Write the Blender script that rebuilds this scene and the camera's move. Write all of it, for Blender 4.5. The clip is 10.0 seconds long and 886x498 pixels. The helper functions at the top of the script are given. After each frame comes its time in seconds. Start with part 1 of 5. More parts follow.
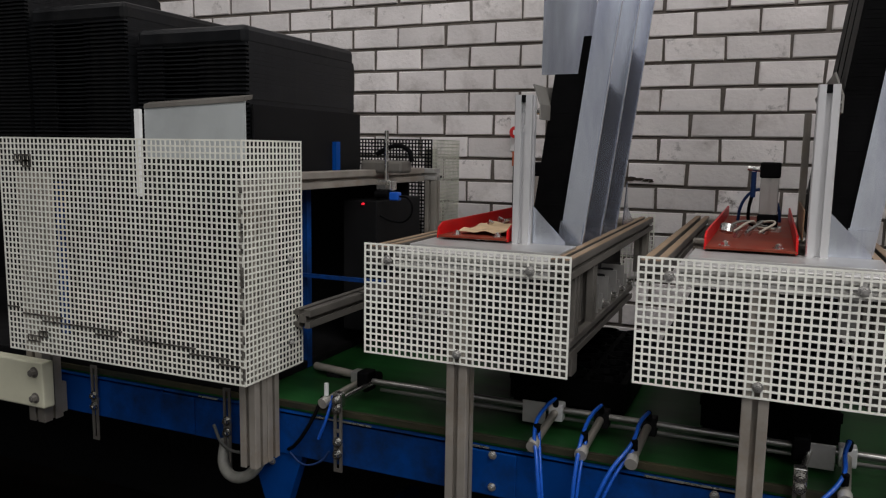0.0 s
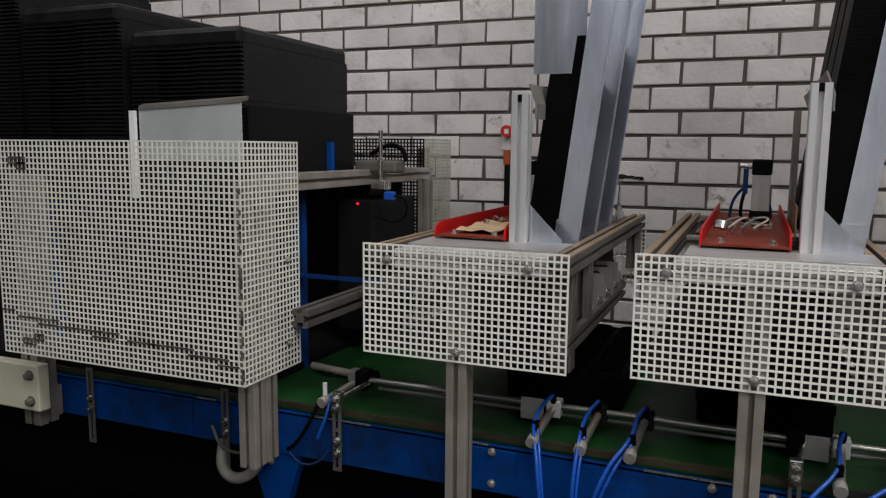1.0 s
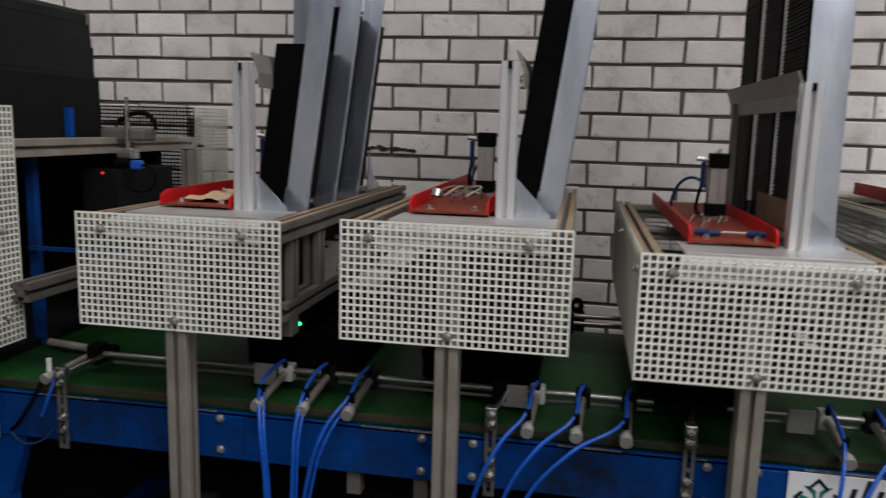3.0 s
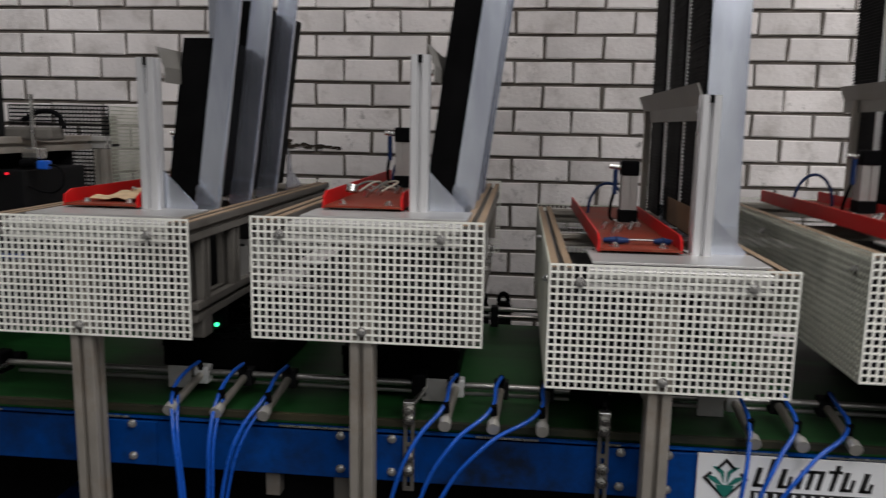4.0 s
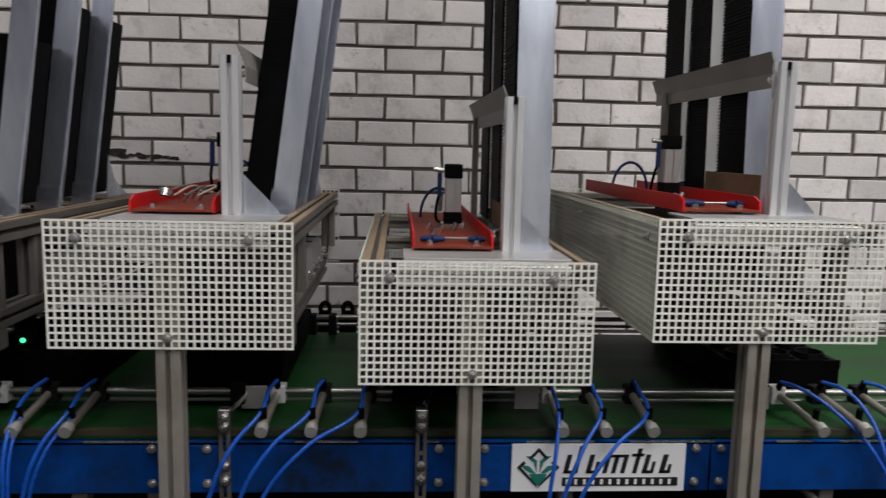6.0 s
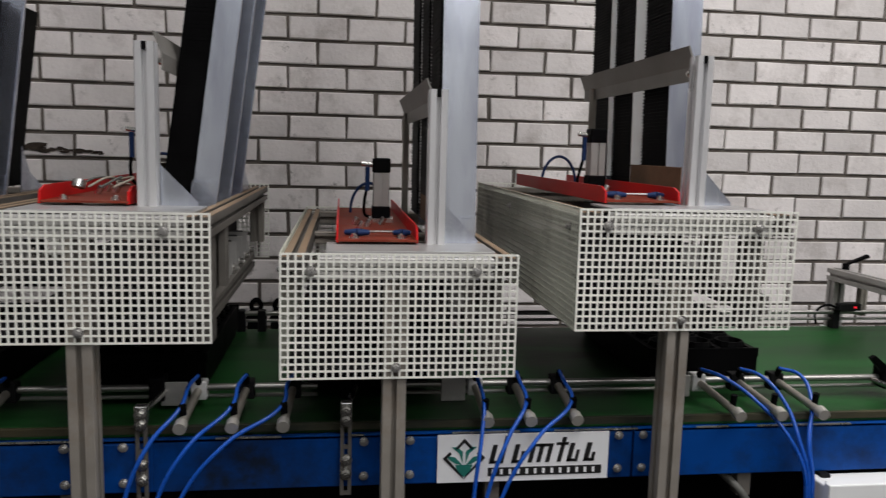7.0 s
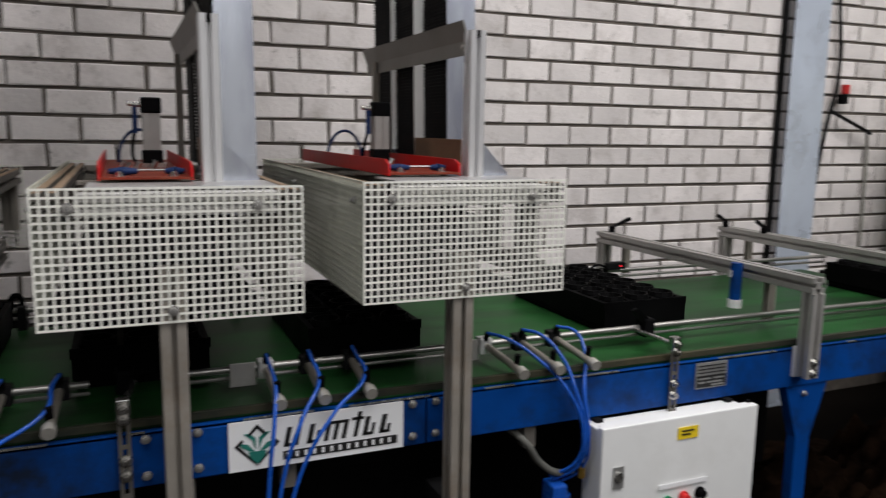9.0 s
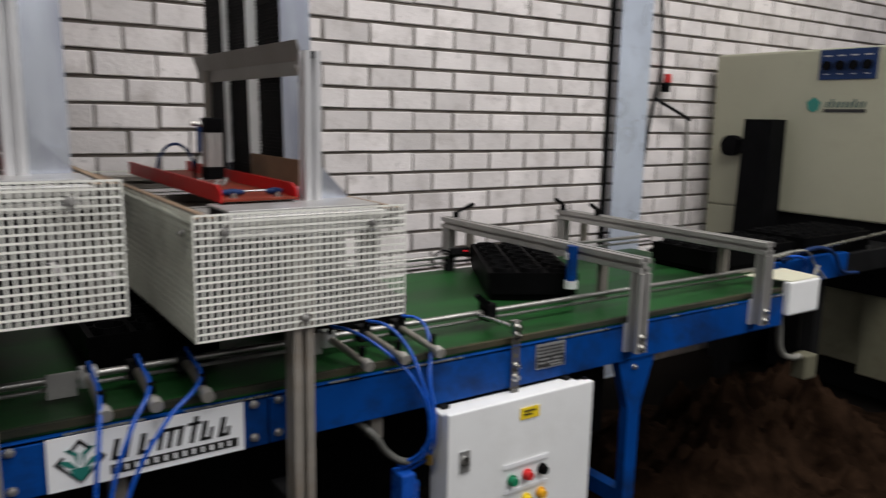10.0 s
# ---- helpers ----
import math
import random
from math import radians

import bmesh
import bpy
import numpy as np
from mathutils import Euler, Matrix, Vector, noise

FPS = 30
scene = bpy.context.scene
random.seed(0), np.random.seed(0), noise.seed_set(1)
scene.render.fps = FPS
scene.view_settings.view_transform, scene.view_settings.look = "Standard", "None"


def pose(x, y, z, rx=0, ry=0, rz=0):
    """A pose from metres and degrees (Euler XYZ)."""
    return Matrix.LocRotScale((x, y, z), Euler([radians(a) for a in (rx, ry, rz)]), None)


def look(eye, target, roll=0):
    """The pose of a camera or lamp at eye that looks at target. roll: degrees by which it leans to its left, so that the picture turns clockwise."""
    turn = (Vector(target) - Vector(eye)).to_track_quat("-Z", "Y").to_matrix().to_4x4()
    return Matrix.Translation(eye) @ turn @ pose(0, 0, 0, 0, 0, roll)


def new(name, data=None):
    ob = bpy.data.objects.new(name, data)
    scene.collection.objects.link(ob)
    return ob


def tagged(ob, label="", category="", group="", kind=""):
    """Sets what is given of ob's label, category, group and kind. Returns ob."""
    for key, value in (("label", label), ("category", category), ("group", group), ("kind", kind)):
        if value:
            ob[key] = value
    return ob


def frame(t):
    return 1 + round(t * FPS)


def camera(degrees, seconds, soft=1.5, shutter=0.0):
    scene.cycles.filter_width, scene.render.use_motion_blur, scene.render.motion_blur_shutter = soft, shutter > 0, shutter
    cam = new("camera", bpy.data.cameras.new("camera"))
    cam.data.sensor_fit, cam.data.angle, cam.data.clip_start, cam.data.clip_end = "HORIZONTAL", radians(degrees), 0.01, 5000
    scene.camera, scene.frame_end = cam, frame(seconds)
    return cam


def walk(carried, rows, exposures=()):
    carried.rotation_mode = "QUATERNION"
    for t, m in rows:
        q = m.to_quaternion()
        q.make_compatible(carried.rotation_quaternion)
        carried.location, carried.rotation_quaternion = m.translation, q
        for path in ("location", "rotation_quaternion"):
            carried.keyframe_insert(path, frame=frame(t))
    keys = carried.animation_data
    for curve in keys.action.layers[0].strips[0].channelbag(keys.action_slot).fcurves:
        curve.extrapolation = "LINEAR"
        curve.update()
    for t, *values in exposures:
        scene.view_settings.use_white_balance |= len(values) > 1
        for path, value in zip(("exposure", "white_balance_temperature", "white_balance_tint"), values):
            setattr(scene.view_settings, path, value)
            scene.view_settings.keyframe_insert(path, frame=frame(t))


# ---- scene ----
cam = camera(60.5, 10.0, soft=1.2, shutter=0.8)

PATH = [
    (0, (0.413, -2.987, 1.499), (-0.37, -1.165, 1.238), 0.9),
    (0.5, (0.397, -3.003, 1.5), (-0.359, -1.171, 1.237), 1.0),
    (1, (0.395, -3.007, 1.501), (-0.355, -1.172, 1.237), 0.5),
    (1.5, (0.431, -3.007, 1.496), (-0.288, -1.161, 1.226), 1.1),
    (2, (0.517, -2.988, 1.49), (-0.094, -1.106, 1.197), 1.3),
    (2.5, (0.599, -2.985, 1.495), (0.144, -1.063, 1.184), 1.5),
    (4, (0.702, -2.971, 1.486), (0.508, -1.006, 1.166), 1.1),
    (4.5, (0.739, -2.973, 1.477), (0.653, -1.0, 1.163), 0.6),
    (5, (0.768, -2.972, 1.469), (0.768, -0.995, 1.167), 0.5),
    (6.5, (0.856, -2.983, 1.443), (1.045, -1.008, 1.189), 1.6),
    (7, (0.873, -2.979, 1.434), (1.139, -1.014, 1.176), 1.5),
    (7.5, (0.885, -2.981, 1.433), (1.232, -1.028, 1.177), 1.1),
    (8, (0.895, -2.978, 1.422), (1.391, -1.06, 1.148), 1.0),
    (8.5, (0.892, -2.971, 1.424), (1.537, -1.101, 1.128), 1.3),
    (9, (0.903, -2.965, 1.428), (1.674, -1.146, 1.121), 0.9),
    (9.5, (0.91, -2.963, 1.442), (1.845, -1.225, 1.12), 1.0),
    (10, (0.937, -2.951, 1.442), (2.046, -1.322, 1.097), 1.2),
]
walk(cam, [(t, look(eye, target, roll)) for t, eye, target, roll in PATH])

# ---------------------------------------------------------------- light
world = bpy.data.worlds.new("world")
scene.world = world
world.use_nodes = True
_sky = world.node_tree.nodes.new("ShaderNodeTexSky")
_sky.sky_type, _sky.sun_disc = "NISHITA", False
_sky.sun_elevation, _sky.sun_rotation = radians(40), radians(60)
_bg = world.node_tree.nodes["Background"]
world.node_tree.links.new(_sky.outputs[0], _bg.inputs[0])
_bg.inputs[1].default_value = 0.06


def area(name, at, aim, sx, sy, watts, colour):
    d = bpy.data.lights.new(name, "AREA")
    d.shape, d.size, d.size_y, d.energy, d.color = "RECTANGLE", sx, sy, watts, colour
    o = new(name, d)
    o.matrix_basis = look(at, aim)
    return o


# daylight through four unseen roof lights, two over the conveyor, one over the aisle and a narrow one added along the
# far side
area("unseen_rooflight_lamp", (3.0, -2.85, 4.84), (2.9, -2.3, 0), 5.6, 1.3, 211, (1.0, 0.965, 0.95))
area("unseen_rooflight_lamp", (-2.4, -2.95, 4.84), (-2.2, -2.4, 0), 3.6, 1.3, 58, (1.0, 0.965, 0.95))
area("unseen_rooflight_lamp", (4.3, -5.6, 4.84), (3.5, -4.4, 0), 5.6, 1.3, 153, (1.0, 0.97, 0.975))
# made-up strip lamp that gives the galvanised chute guides a bright reflection
area("unseen_rooflight_lamp", (1.5, -8.15, 4.84), (1.5, -7.9, 0), 9.0, 0.9, 62, (0.97, 0.98, 1.0))

# ---------------------------------------------------------------- materials


def mat(name, colour, rough=0.5, metal=0.0, var=0.15, scale=8.0, bump=0.0, bscale=60.0, dirt=0.0, dirt_colour=(0.10, 0.08, 0.06), dscale=3.0, dfrom=0.52, dto=0.78, rnd=0.0, stretch=(1, 1, 1), emit=0.0, spec=0.5, speck=0.0):
    m = bpy.data.materials.new(name)
    m.use_nodes = True
    nt = m.node_tree
    nd, ln = nt.nodes, nt.links
    b = nd["Principled BSDF"]
    b.inputs["Roughness"].default_value, b.inputs["Metallic"].default_value = rough, metal
    b.inputs["Specular IOR Level"].default_value = spec
    tc = nd.new("ShaderNodeTexCoord")
    mp = nd.new("ShaderNodeMapping")
    mp.inputs["Scale"].default_value = stretch
    ln.new(tc.outputs["Object"], mp.inputs["Vector"])
    if rnd:
        oi = nd.new("ShaderNodeObjectInfo")
        geo = nd.new("ShaderNodeNewGeometry")
        add = nd.new("ShaderNodeMath")
        add.operation = "ADD"
        ln.new(oi.outputs["Random"], add.inputs[0])
        ln.new(geo.outputs["Random Per Island"], add.inputs[1])
        mul = nd.new("ShaderNodeMath")
        mul.operation = "MULTIPLY"
        ln.new(add.outputs[0], mul.inputs[0])
        mul.inputs[1].default_value = 37.0
        comb = nd.new("ShaderNodeCombineXYZ")
        for i in range(3):
            ln.new(mul.outputs[0], comb.inputs[i])
        ln.new(comb.outputs[0], mp.inputs["Location"])
    n1 = nd.new("ShaderNodeTexNoise")
    n1.inputs["Scale"].default_value, n1.inputs["Detail"].default_value = scale, 6
    ln.new(mp.outputs[0], n1.inputs["Vector"])
    ramp = nd.new("ShaderNodeMapRange")
    ramp.inputs["From Min"].default_value, ramp.inputs["From Max"].default_value = 0.3, 0.7
    ramp.inputs["To Min"].default_value, ramp.inputs["To Max"].default_value = 1 - var, 1 + var
    ln.new(n1.outputs["Fac"], ramp.inputs["Value"])
    val = ramp.outputs[0]
    if rnd:
        m2 = nd.new("ShaderNodeMapRange")
        m2.inputs["To Min"].default_value, m2.inputs["To Max"].default_value = 1 - rnd, 1 + rnd * 0.6
        fr = nd.new("ShaderNodeMath")
        fr.operation = "FRACT"
        ln.new(add.outputs[0], fr.inputs[0])
        ln.new(fr.outputs[0], m2.inputs["Value"])
        mm = nd.new("ShaderNodeMath")
        mm.operation = "MULTIPLY"
        ln.new(val, mm.inputs[0])
        ln.new(m2.outputs[0], mm.inputs[1])
        val = mm.outputs[0]
    mix = nd.new("ShaderNodeMix")
    mix.data_type, mix.blend_type = "RGBA", "MULTIPLY"
    mix.inputs["Factor"].default_value = 1
    mix.inputs["A"].default_value = (*colour, 1)
    ln.new(val, mix.inputs["B"])
    out = mix.outputs["Result"]
    if dirt:
        n2 = nd.new("ShaderNodeTexNoise")
        n2.inputs["Scale"].default_value, n2.inputs["Detail"].default_value, n2.inputs["Roughness"].default_value = dscale, 8, 0.7
        ln.new(mp.outputs[0], n2.inputs["Vector"])
        r2 = nd.new("ShaderNodeMapRange")
        r2.inputs["From Min"].default_value, r2.inputs["From Max"].default_value = dfrom, dto
        r2.inputs["To Max"].default_value = dirt
        ln.new(n2.outputs["Fac"], r2.inputs["Value"])
        mx = nd.new("ShaderNodeMix")
        mx.data_type = "RGBA"
        ln.new(r2.outputs[0], mx.inputs["Factor"])
        ln.new(out, mx.inputs["A"])
        mx.inputs["B"].default_value = (*dirt_colour, 1)
        out = mx.outputs["Result"]
    if speck:
        n4 = nd.new("ShaderNodeTexNoise")
        n4.inputs["Scale"].default_value, n4.inputs["Detail"].default_value, n4.inputs["Roughness"].default_value = 16, 9, 0.75
        ln.new(mp.outputs[0], n4.inputs["Vector"])
        r4 = nd.new("ShaderNodeMapRange")
        r4.inputs["From Min"].default_value, r4.inputs["From Max"].default_value = 0.58, 0.70
        ln.new(n4.outputs["Fac"], r4.inputs["Value"])
        r5 = nd.new("ShaderNodeMapRange")
        r5.inputs["From Min"].default_value, r5.inputs["From Max"].default_value, r5.inputs["To Max"].default_value = 0.35, 1.0, speck
        ln.new(fr.outputs[0], r5.inputs["Value"])
        m4 = nd.new("ShaderNodeMath")
        m4.operation = "MULTIPLY"
        ln.new(r4.outputs[0], m4.inputs[0])
        ln.new(r5.outputs[0], m4.inputs[1])
        x4 = nd.new("ShaderNodeMix")
        x4.data_type = "RGBA"
        ln.new(m4.outputs[0], x4.inputs["Factor"])
        ln.new(out, x4.inputs["A"])
        x4.inputs["B"].default_value = (0.10, 0.08, 0.065, 1)
        out = x4.outputs["Result"]
    ln.new(out, b.inputs["Base Color"])
    rr = nd.new("ShaderNodeMapRange")
    rr.inputs["To Min"].default_value, rr.inputs["To Max"].default_value = max(rough - 0.12, 0.05), min(rough + 0.12, 1)
    ln.new(n1.outputs["Fac"], rr.inputs["Value"])
    ln.new(rr.outputs[0], b.inputs["Roughness"])
    if bump:
        n3 = nd.new("ShaderNodeTexNoise")
        n3.inputs["Scale"].default_value, n3.inputs["Detail"].default_value = bscale, 5
        ln.new(mp.outputs[0], n3.inputs["Vector"])
        bp = nd.new("ShaderNodeBump")
        bp.inputs["Strength"].default_value, bp.inputs["Distance"].default_value = bump, 0.004
        ln.new(n3.outputs["Fac"], bp.inputs["Height"])
        ln.new(bp.outputs[0], b.inputs["Normal"])
    if emit:
        ln.new(out, b.inputs["Emission Color"])
        b.inputs["Emission Strength"].default_value = emit
    return m


M_BRICK = mat("white_sand_lime_brick", (0.765, 0.722, 0.705), 0.85, var=0.10, scale=5, bump=0.5, bscale=70, dirt=0.6, dirt_colour=(0.24, 0.20, 0.17), dscale=7, rnd=0.16, speck=1.0)
M_MORTAR = mat("dark_mortar", (0.118, 0.102, 0.087), 0.95, var=0.25, scale=20, bump=0.6)
M_PERF = mat("perforated_sheet_paint", (0.88, 0.88, 0.805), 0.5, var=0.08, scale=6, dirt=0.5, dirt_colour=(0.22, 0.20, 0.16), dscale=7)
M_PERF_DIRTY = mat("soiled_perforated_sheet", (0.78, 0.78, 0.70), 0.55, var=0.10, scale=6, dirt=0.7, dirt_colour=(0.14, 0.12, 0.09), dscale=6)
# grimy sheet, also darkened in colour for sides turned from the light
M_PERF_SHADED = mat("grimy_shaded_side_sheet", (0.56, 0.57, 0.48), 0.6, var=0.12, scale=6, dirt=0.85, dirt_colour=(0.12, 0.11, 0.08), dscale=5)
M_ALU = mat("anodised_aluminium", (0.80, 0.80, 0.79), 0.35, 0.35, var=0.08, scale=10, dirt=0.25, dscale=6)
M_UPRIGHT = mat("bright_aluminium_profile", (0.80, 0.80, 0.81), 0.30, 0.62, var=0.10, scale=10, dirt=0.35, dirt_colour=(0.30, 0.28, 0.25), dscale=7, stretch=(1, 1, 0.3))
M_ALU_PLATE = mat("brushed_aluminium_plate", (0.47, 0.465, 0.455), 0.38, 0.60, var=0.15, scale=8, dirt=0.4, dirt_colour=(0.25, 0.21, 0.17), dscale=6, stretch=(0.3, 1, 1))
M_ALU_GREY = mat("weathered_aluminium", (0.43, 0.42, 0.40), 0.45, 0.55, var=0.12, scale=10, dirt=0.5, dirt_colour=(0.20, 0.18, 0.15), dscale=8)
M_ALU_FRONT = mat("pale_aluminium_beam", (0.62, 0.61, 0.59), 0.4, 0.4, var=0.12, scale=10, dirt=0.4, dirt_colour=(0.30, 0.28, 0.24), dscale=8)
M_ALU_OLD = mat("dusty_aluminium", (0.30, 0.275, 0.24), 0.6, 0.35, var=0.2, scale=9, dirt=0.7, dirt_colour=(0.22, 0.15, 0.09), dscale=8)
# grime, and on the lower beams and stays shade put into colour
M_GRIME_SHADE = mat("grimy_shaded_aluminium", (0.14, 0.13, 0.115), 0.6, 0.3, var=0.2, scale=9, dirt=0.7, dirt_colour=(0.06, 0.05, 0.04), dscale=8)
M_GRIMELINE = mat("black_grease", (0.045, 0.040, 0.034), 0.7, var=0.5, scale=60, dirt=0.9, dirt_colour=(0.20, 0.19, 0.165), dscale=45, dfrom=0.48, dto=0.62)
M_WOODY = mat("peat_stained_profile", (0.25, 0.175, 0.11), 0.7, 0.1, var=0.2, scale=9, dirt=0.6, dirt_colour=(0.16, 0.10, 0.06), dscale=9)
M_RUST = mat("rusty_sheet", (0.16, 0.095, 0.05), 0.8, var=0.3, scale=12, dirt=0.6, dirt_colour=(0.05, 0.03, 0.02), dscale=8)
M_SHEET = mat("steel_sheet_grey", (0.23, 0.22, 0.20), 0.5, 0.5, var=0.15, scale=7, dirt=0.3)
# blue-purple mottling paints varied reflections into the zinc
M_GALV = mat("galvanised_sheet", (0.76, 0.81, 0.90), 0.22, 0.92, var=0.16, scale=11, dirt=0.85, dirt_colour=(0.20, 0.20, 0.34), dscale=5, dfrom=0.42, dto=0.74, stretch=(1, 1, 0.18))
M_PALEPLATE = mat("dull_zinc_plate", (0.50, 0.53, 0.53), 0.5, 0.35, var=0.12, scale=6, dirt=0.4, dirt_colour=(0.30, 0.31, 0.32), dscale=4)
# pale blue puts the sky's reflection into the column's colour
M_COLUMN = mat("sky_tinted_column", (0.64, 0.71, 0.82), 0.28, 0.30, var=0.15, scale=2, dirt=0.6, dirt_colour=(0.24, 0.25, 0.28), dscale=2.5)
M_BOLT = mat("dull_zinc_bolt", (0.60, 0.59, 0.57), 0.28, 0.8, var=0.15, scale=40, dirt=0.4, dscale=20)
M_BRASS = mat("tarnished_brass", (0.38, 0.24, 0.05), 0.4, 0.7, var=0.2, scale=40)
M_STEEL = mat("bright_steel", (0.62, 0.61, 0.58), 0.25, 0.95, var=0.1, scale=30)
M_ROD = mat("dull_steel_rod", (0.36, 0.35, 0.33), 0.34, 0.85, var=0.2, scale=25, dirt=0.6, dirt_colour=(0.10, 0.085, 0.065), dscale=12, stretch=(0.3, 1, 1))
M_CAP = mat("dusty_nickel_cap", (0.56, 0.54, 0.49), 0.4, 0.5, var=0.15, scale=30, dirt=0.4, dscale=30)
M_NOZ = mat("nickel_cylinder", (0.44, 0.41, 0.355), 0.42, 0.7, var=0.12, scale=30)
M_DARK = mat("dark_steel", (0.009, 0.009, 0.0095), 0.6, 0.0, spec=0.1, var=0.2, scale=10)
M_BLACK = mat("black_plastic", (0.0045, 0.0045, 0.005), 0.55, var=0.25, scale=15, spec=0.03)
M_TRAY = mat("black_tray_plastic", (0.0028, 0.0028, 0.003), 0.5, var=0.3, scale=12, bump=0.2, bscale=30, spec=0.03)
# lighter, glossier tray plastic: the stacks' highlights are partly in its colour
M_TRAY_SHEEN = mat("sheen_tray_plastic", (0.0075, 0.008, 0.009), 0.38, var=0.4, scale=10, bump=0.2, bscale=30, spec=0.22, dirt=0.6, dirt_colour=(0.022, 0.021, 0.020), dscale=6)
M_RED = mat("red_powder_coat", (0.50, 0.009, 0.010), 0.45, spec=0.2, var=0.12, scale=9, dirt=0.4, dirt_colour=(0.20, 0.05, 0.025), dscale=9)
M_REDFLOOR = mat("scuffed_red_paint", (0.17, 0.026, 0.013), 0.6, spec=0.2, var=0.2, scale=14, dirt=0.6, dirt_colour=(0.17, 0.08, 0.045), dscale=12)
# grime deepened so the rail also carries the heads' shade in colour
M_BLUE = mat("blue_machine_enamel", (0.0015, 0.050, 0.245), 0.42, spec=0.14, var=0.22, scale=5, dirt=0.95, dirt_colour=(0.010, 0.015, 0.026), dscale=4.5, dfrom=0.46, dto=0.70)
M_HOSE = mat("blue_air_hose", (0.010, 0.088, 0.46), 0.28, var=0.08, scale=20)
# real smudges, made darker to stand in for shade on the belt
M_BELT = mat("green_belt", (0.014, 0.072, 0.018), 0.44, spec=0.14, var=0.42, scale=7, dirt=0.92, dirt_colour=(0.0065, 0.013, 0.0055), dscale=5, dfrom=0.46, dto=0.70, stretch=(0.22, 1, 1))
M_BELTEDGE = mat("frayed_belt_edge", (0.042, 0.036, 0.015), 0.8, var=0.5, scale=20, dirt=0.95, dirt_colour=(0.008, 0.012, 0.006), dscale=6, dfrom=0.42, dto=0.60, stretch=(0.3, 1, 1))
M_CREAM = mat("cream_enamel", (0.60, 0.59, 0.45), 0.45, var=0.07, scale=3, dirt=0.3, dirt_colour=(0.30, 0.27, 0.18), dscale=3)
# soiled enamel, darkened further for the shade below the overhang
M_MACHBASE = mat("soiled_shaded_enamel", (0.13, 0.125, 0.085), 0.7, spec=0.2, var=0.2, scale=4, dirt=0.8, dirt_colour=(0.05, 0.042, 0.028), dscale=4)
M_MACH = mat("darker_cream_enamel", (0.36, 0.355, 0.265), 0.5, var=0.08, scale=2.5, dirt=0.35, dirt_colour=(0.16, 0.145, 0.095), dscale=2.5)
M_WHITE = mat("white_enamel", (0.84, 0.85, 0.84), 0.4, var=0.05, scale=3, dirt=0.2, dirt_colour=(0.45, 0.43, 0.38), dscale=4)
M_LABEL = mat("white_label", (0.88, 0.89, 0.90), 0.4, var=0.03)
M_INK = mat("black_ink", (0.012, 0.012, 0.012), 0.5, var=0.1)
M_TEAL = mat("teal_ink", (0.02, 0.20, 0.16), 0.5, var=0.1)
M_DARKTEAL = mat("dark_teal_ink", (0.02, 0.075, 0.07), 0.5, var=0.1)
M_YELLOW = mat("yellow_label", (0.85, 0.62, 0.02), 0.5, var=0.05)
M_PANELBLUE = mat("navy_panel", (0.010, 0.028, 0.095), 0.5, spec=0.2, var=0.1)
M_PLATE = mat("engraved_plate", (0.42, 0.42, 0.41), 0.4, 0.6, var=0.1)
M_SOOT = mat("brown_soot", (0.045, 0.036, 0.030), 0.95, spec=0.05, var=0.5, scale=40)
M_LEAD = mat("soiled_white_lead", (0.30, 0.27, 0.22), 0.6, var=0.2, scale=30)
M_PAPER = mat("dry_leaf", (0.55, 0.40, 0.24), 0.8, var=0.2, scale=20, bump=0.6)
M_SOIL = mat("peat_soil", (0.013, 0.0072, 0.0042), 0.98, spec=0.02, var=0.7, scale=9, bump=1.0, bscale=60, dirt=0.8, dirt_colour=(0.034, 0.019, 0.011), dscale=16)
# soiled concrete, near black: shade below the machines is in the colour
M_FLOOR = mat("soiled_shaded_concrete", (0.006, 0.0048, 0.004), 0.97, spec=0.03, var=0.3, scale=2, bump=0.4, dirt=0.6, dirt_colour=(0.009, 0.007, 0.005), dscale=2)
M_PLASTER = mat("grey_render", (0.16, 0.16, 0.155), 0.9, var=0.1, scale=1.5)
M_BOUNCE = mat("pale_bounce_wall", (0.55, 0.54, 0.52), 0.9, var=0.08, scale=1.2, dirt=0.3, dirt_colour=(0.3, 0.28, 0.25), dscale=1.5)
M_CEIL = mat("roof_sheet", (0.16, 0.165, 0.17), 0.8, var=0.1, scale=2)
M_ROPE = mat("grey_cable", (0.10, 0.10, 0.09), 0.6, var=0.1)
M_CONDUIT = mat("grey_corrugated_conduit", (0.27, 0.265, 0.235), 0.5, var=0.15, scale=60)
M_GREENBTN = mat("green_button", (0.01, 0.22, 0.10), 0.35)
M_REDBTN = mat("red_button", (0.65, 0.03, 0.03), 0.35)
M_ORANGE = mat("orange_enamel", (0.50, 0.10, 0.03), 0.5, var=0.2, scale=20, dirt=0.4)
M_AMBER = mat("amber_button", (0.80, 0.40, 0.02), 0.35)
M_LED_G = mat("green_indicator", (0.05, 0.9, 0.35), 0.4, emit=2.5)
M_LED_R = mat("red_indicator", (1.0, 0.02, 0.04), 0.4, emit=0.7)

# ---------------------------------------------------------------- mesh tools


def bx(bm, x0, y0, z0, x1, y1, z1):
    v = [bm.verts.new((x, y, z)) for z in (min(z0, z1), max(z0, z1)) for y in (min(y0, y1), max(y0, y1)) for x in (min(x0, x1), max(x0, x1))]
    for f in ((0, 2, 3, 1), (4, 5, 7, 6), (0, 1, 5, 4), (2, 6, 7, 3), (0, 4, 6, 2), (1, 3, 7, 5)):
        bm.faces.new([v[i] for i in f])
    return bm


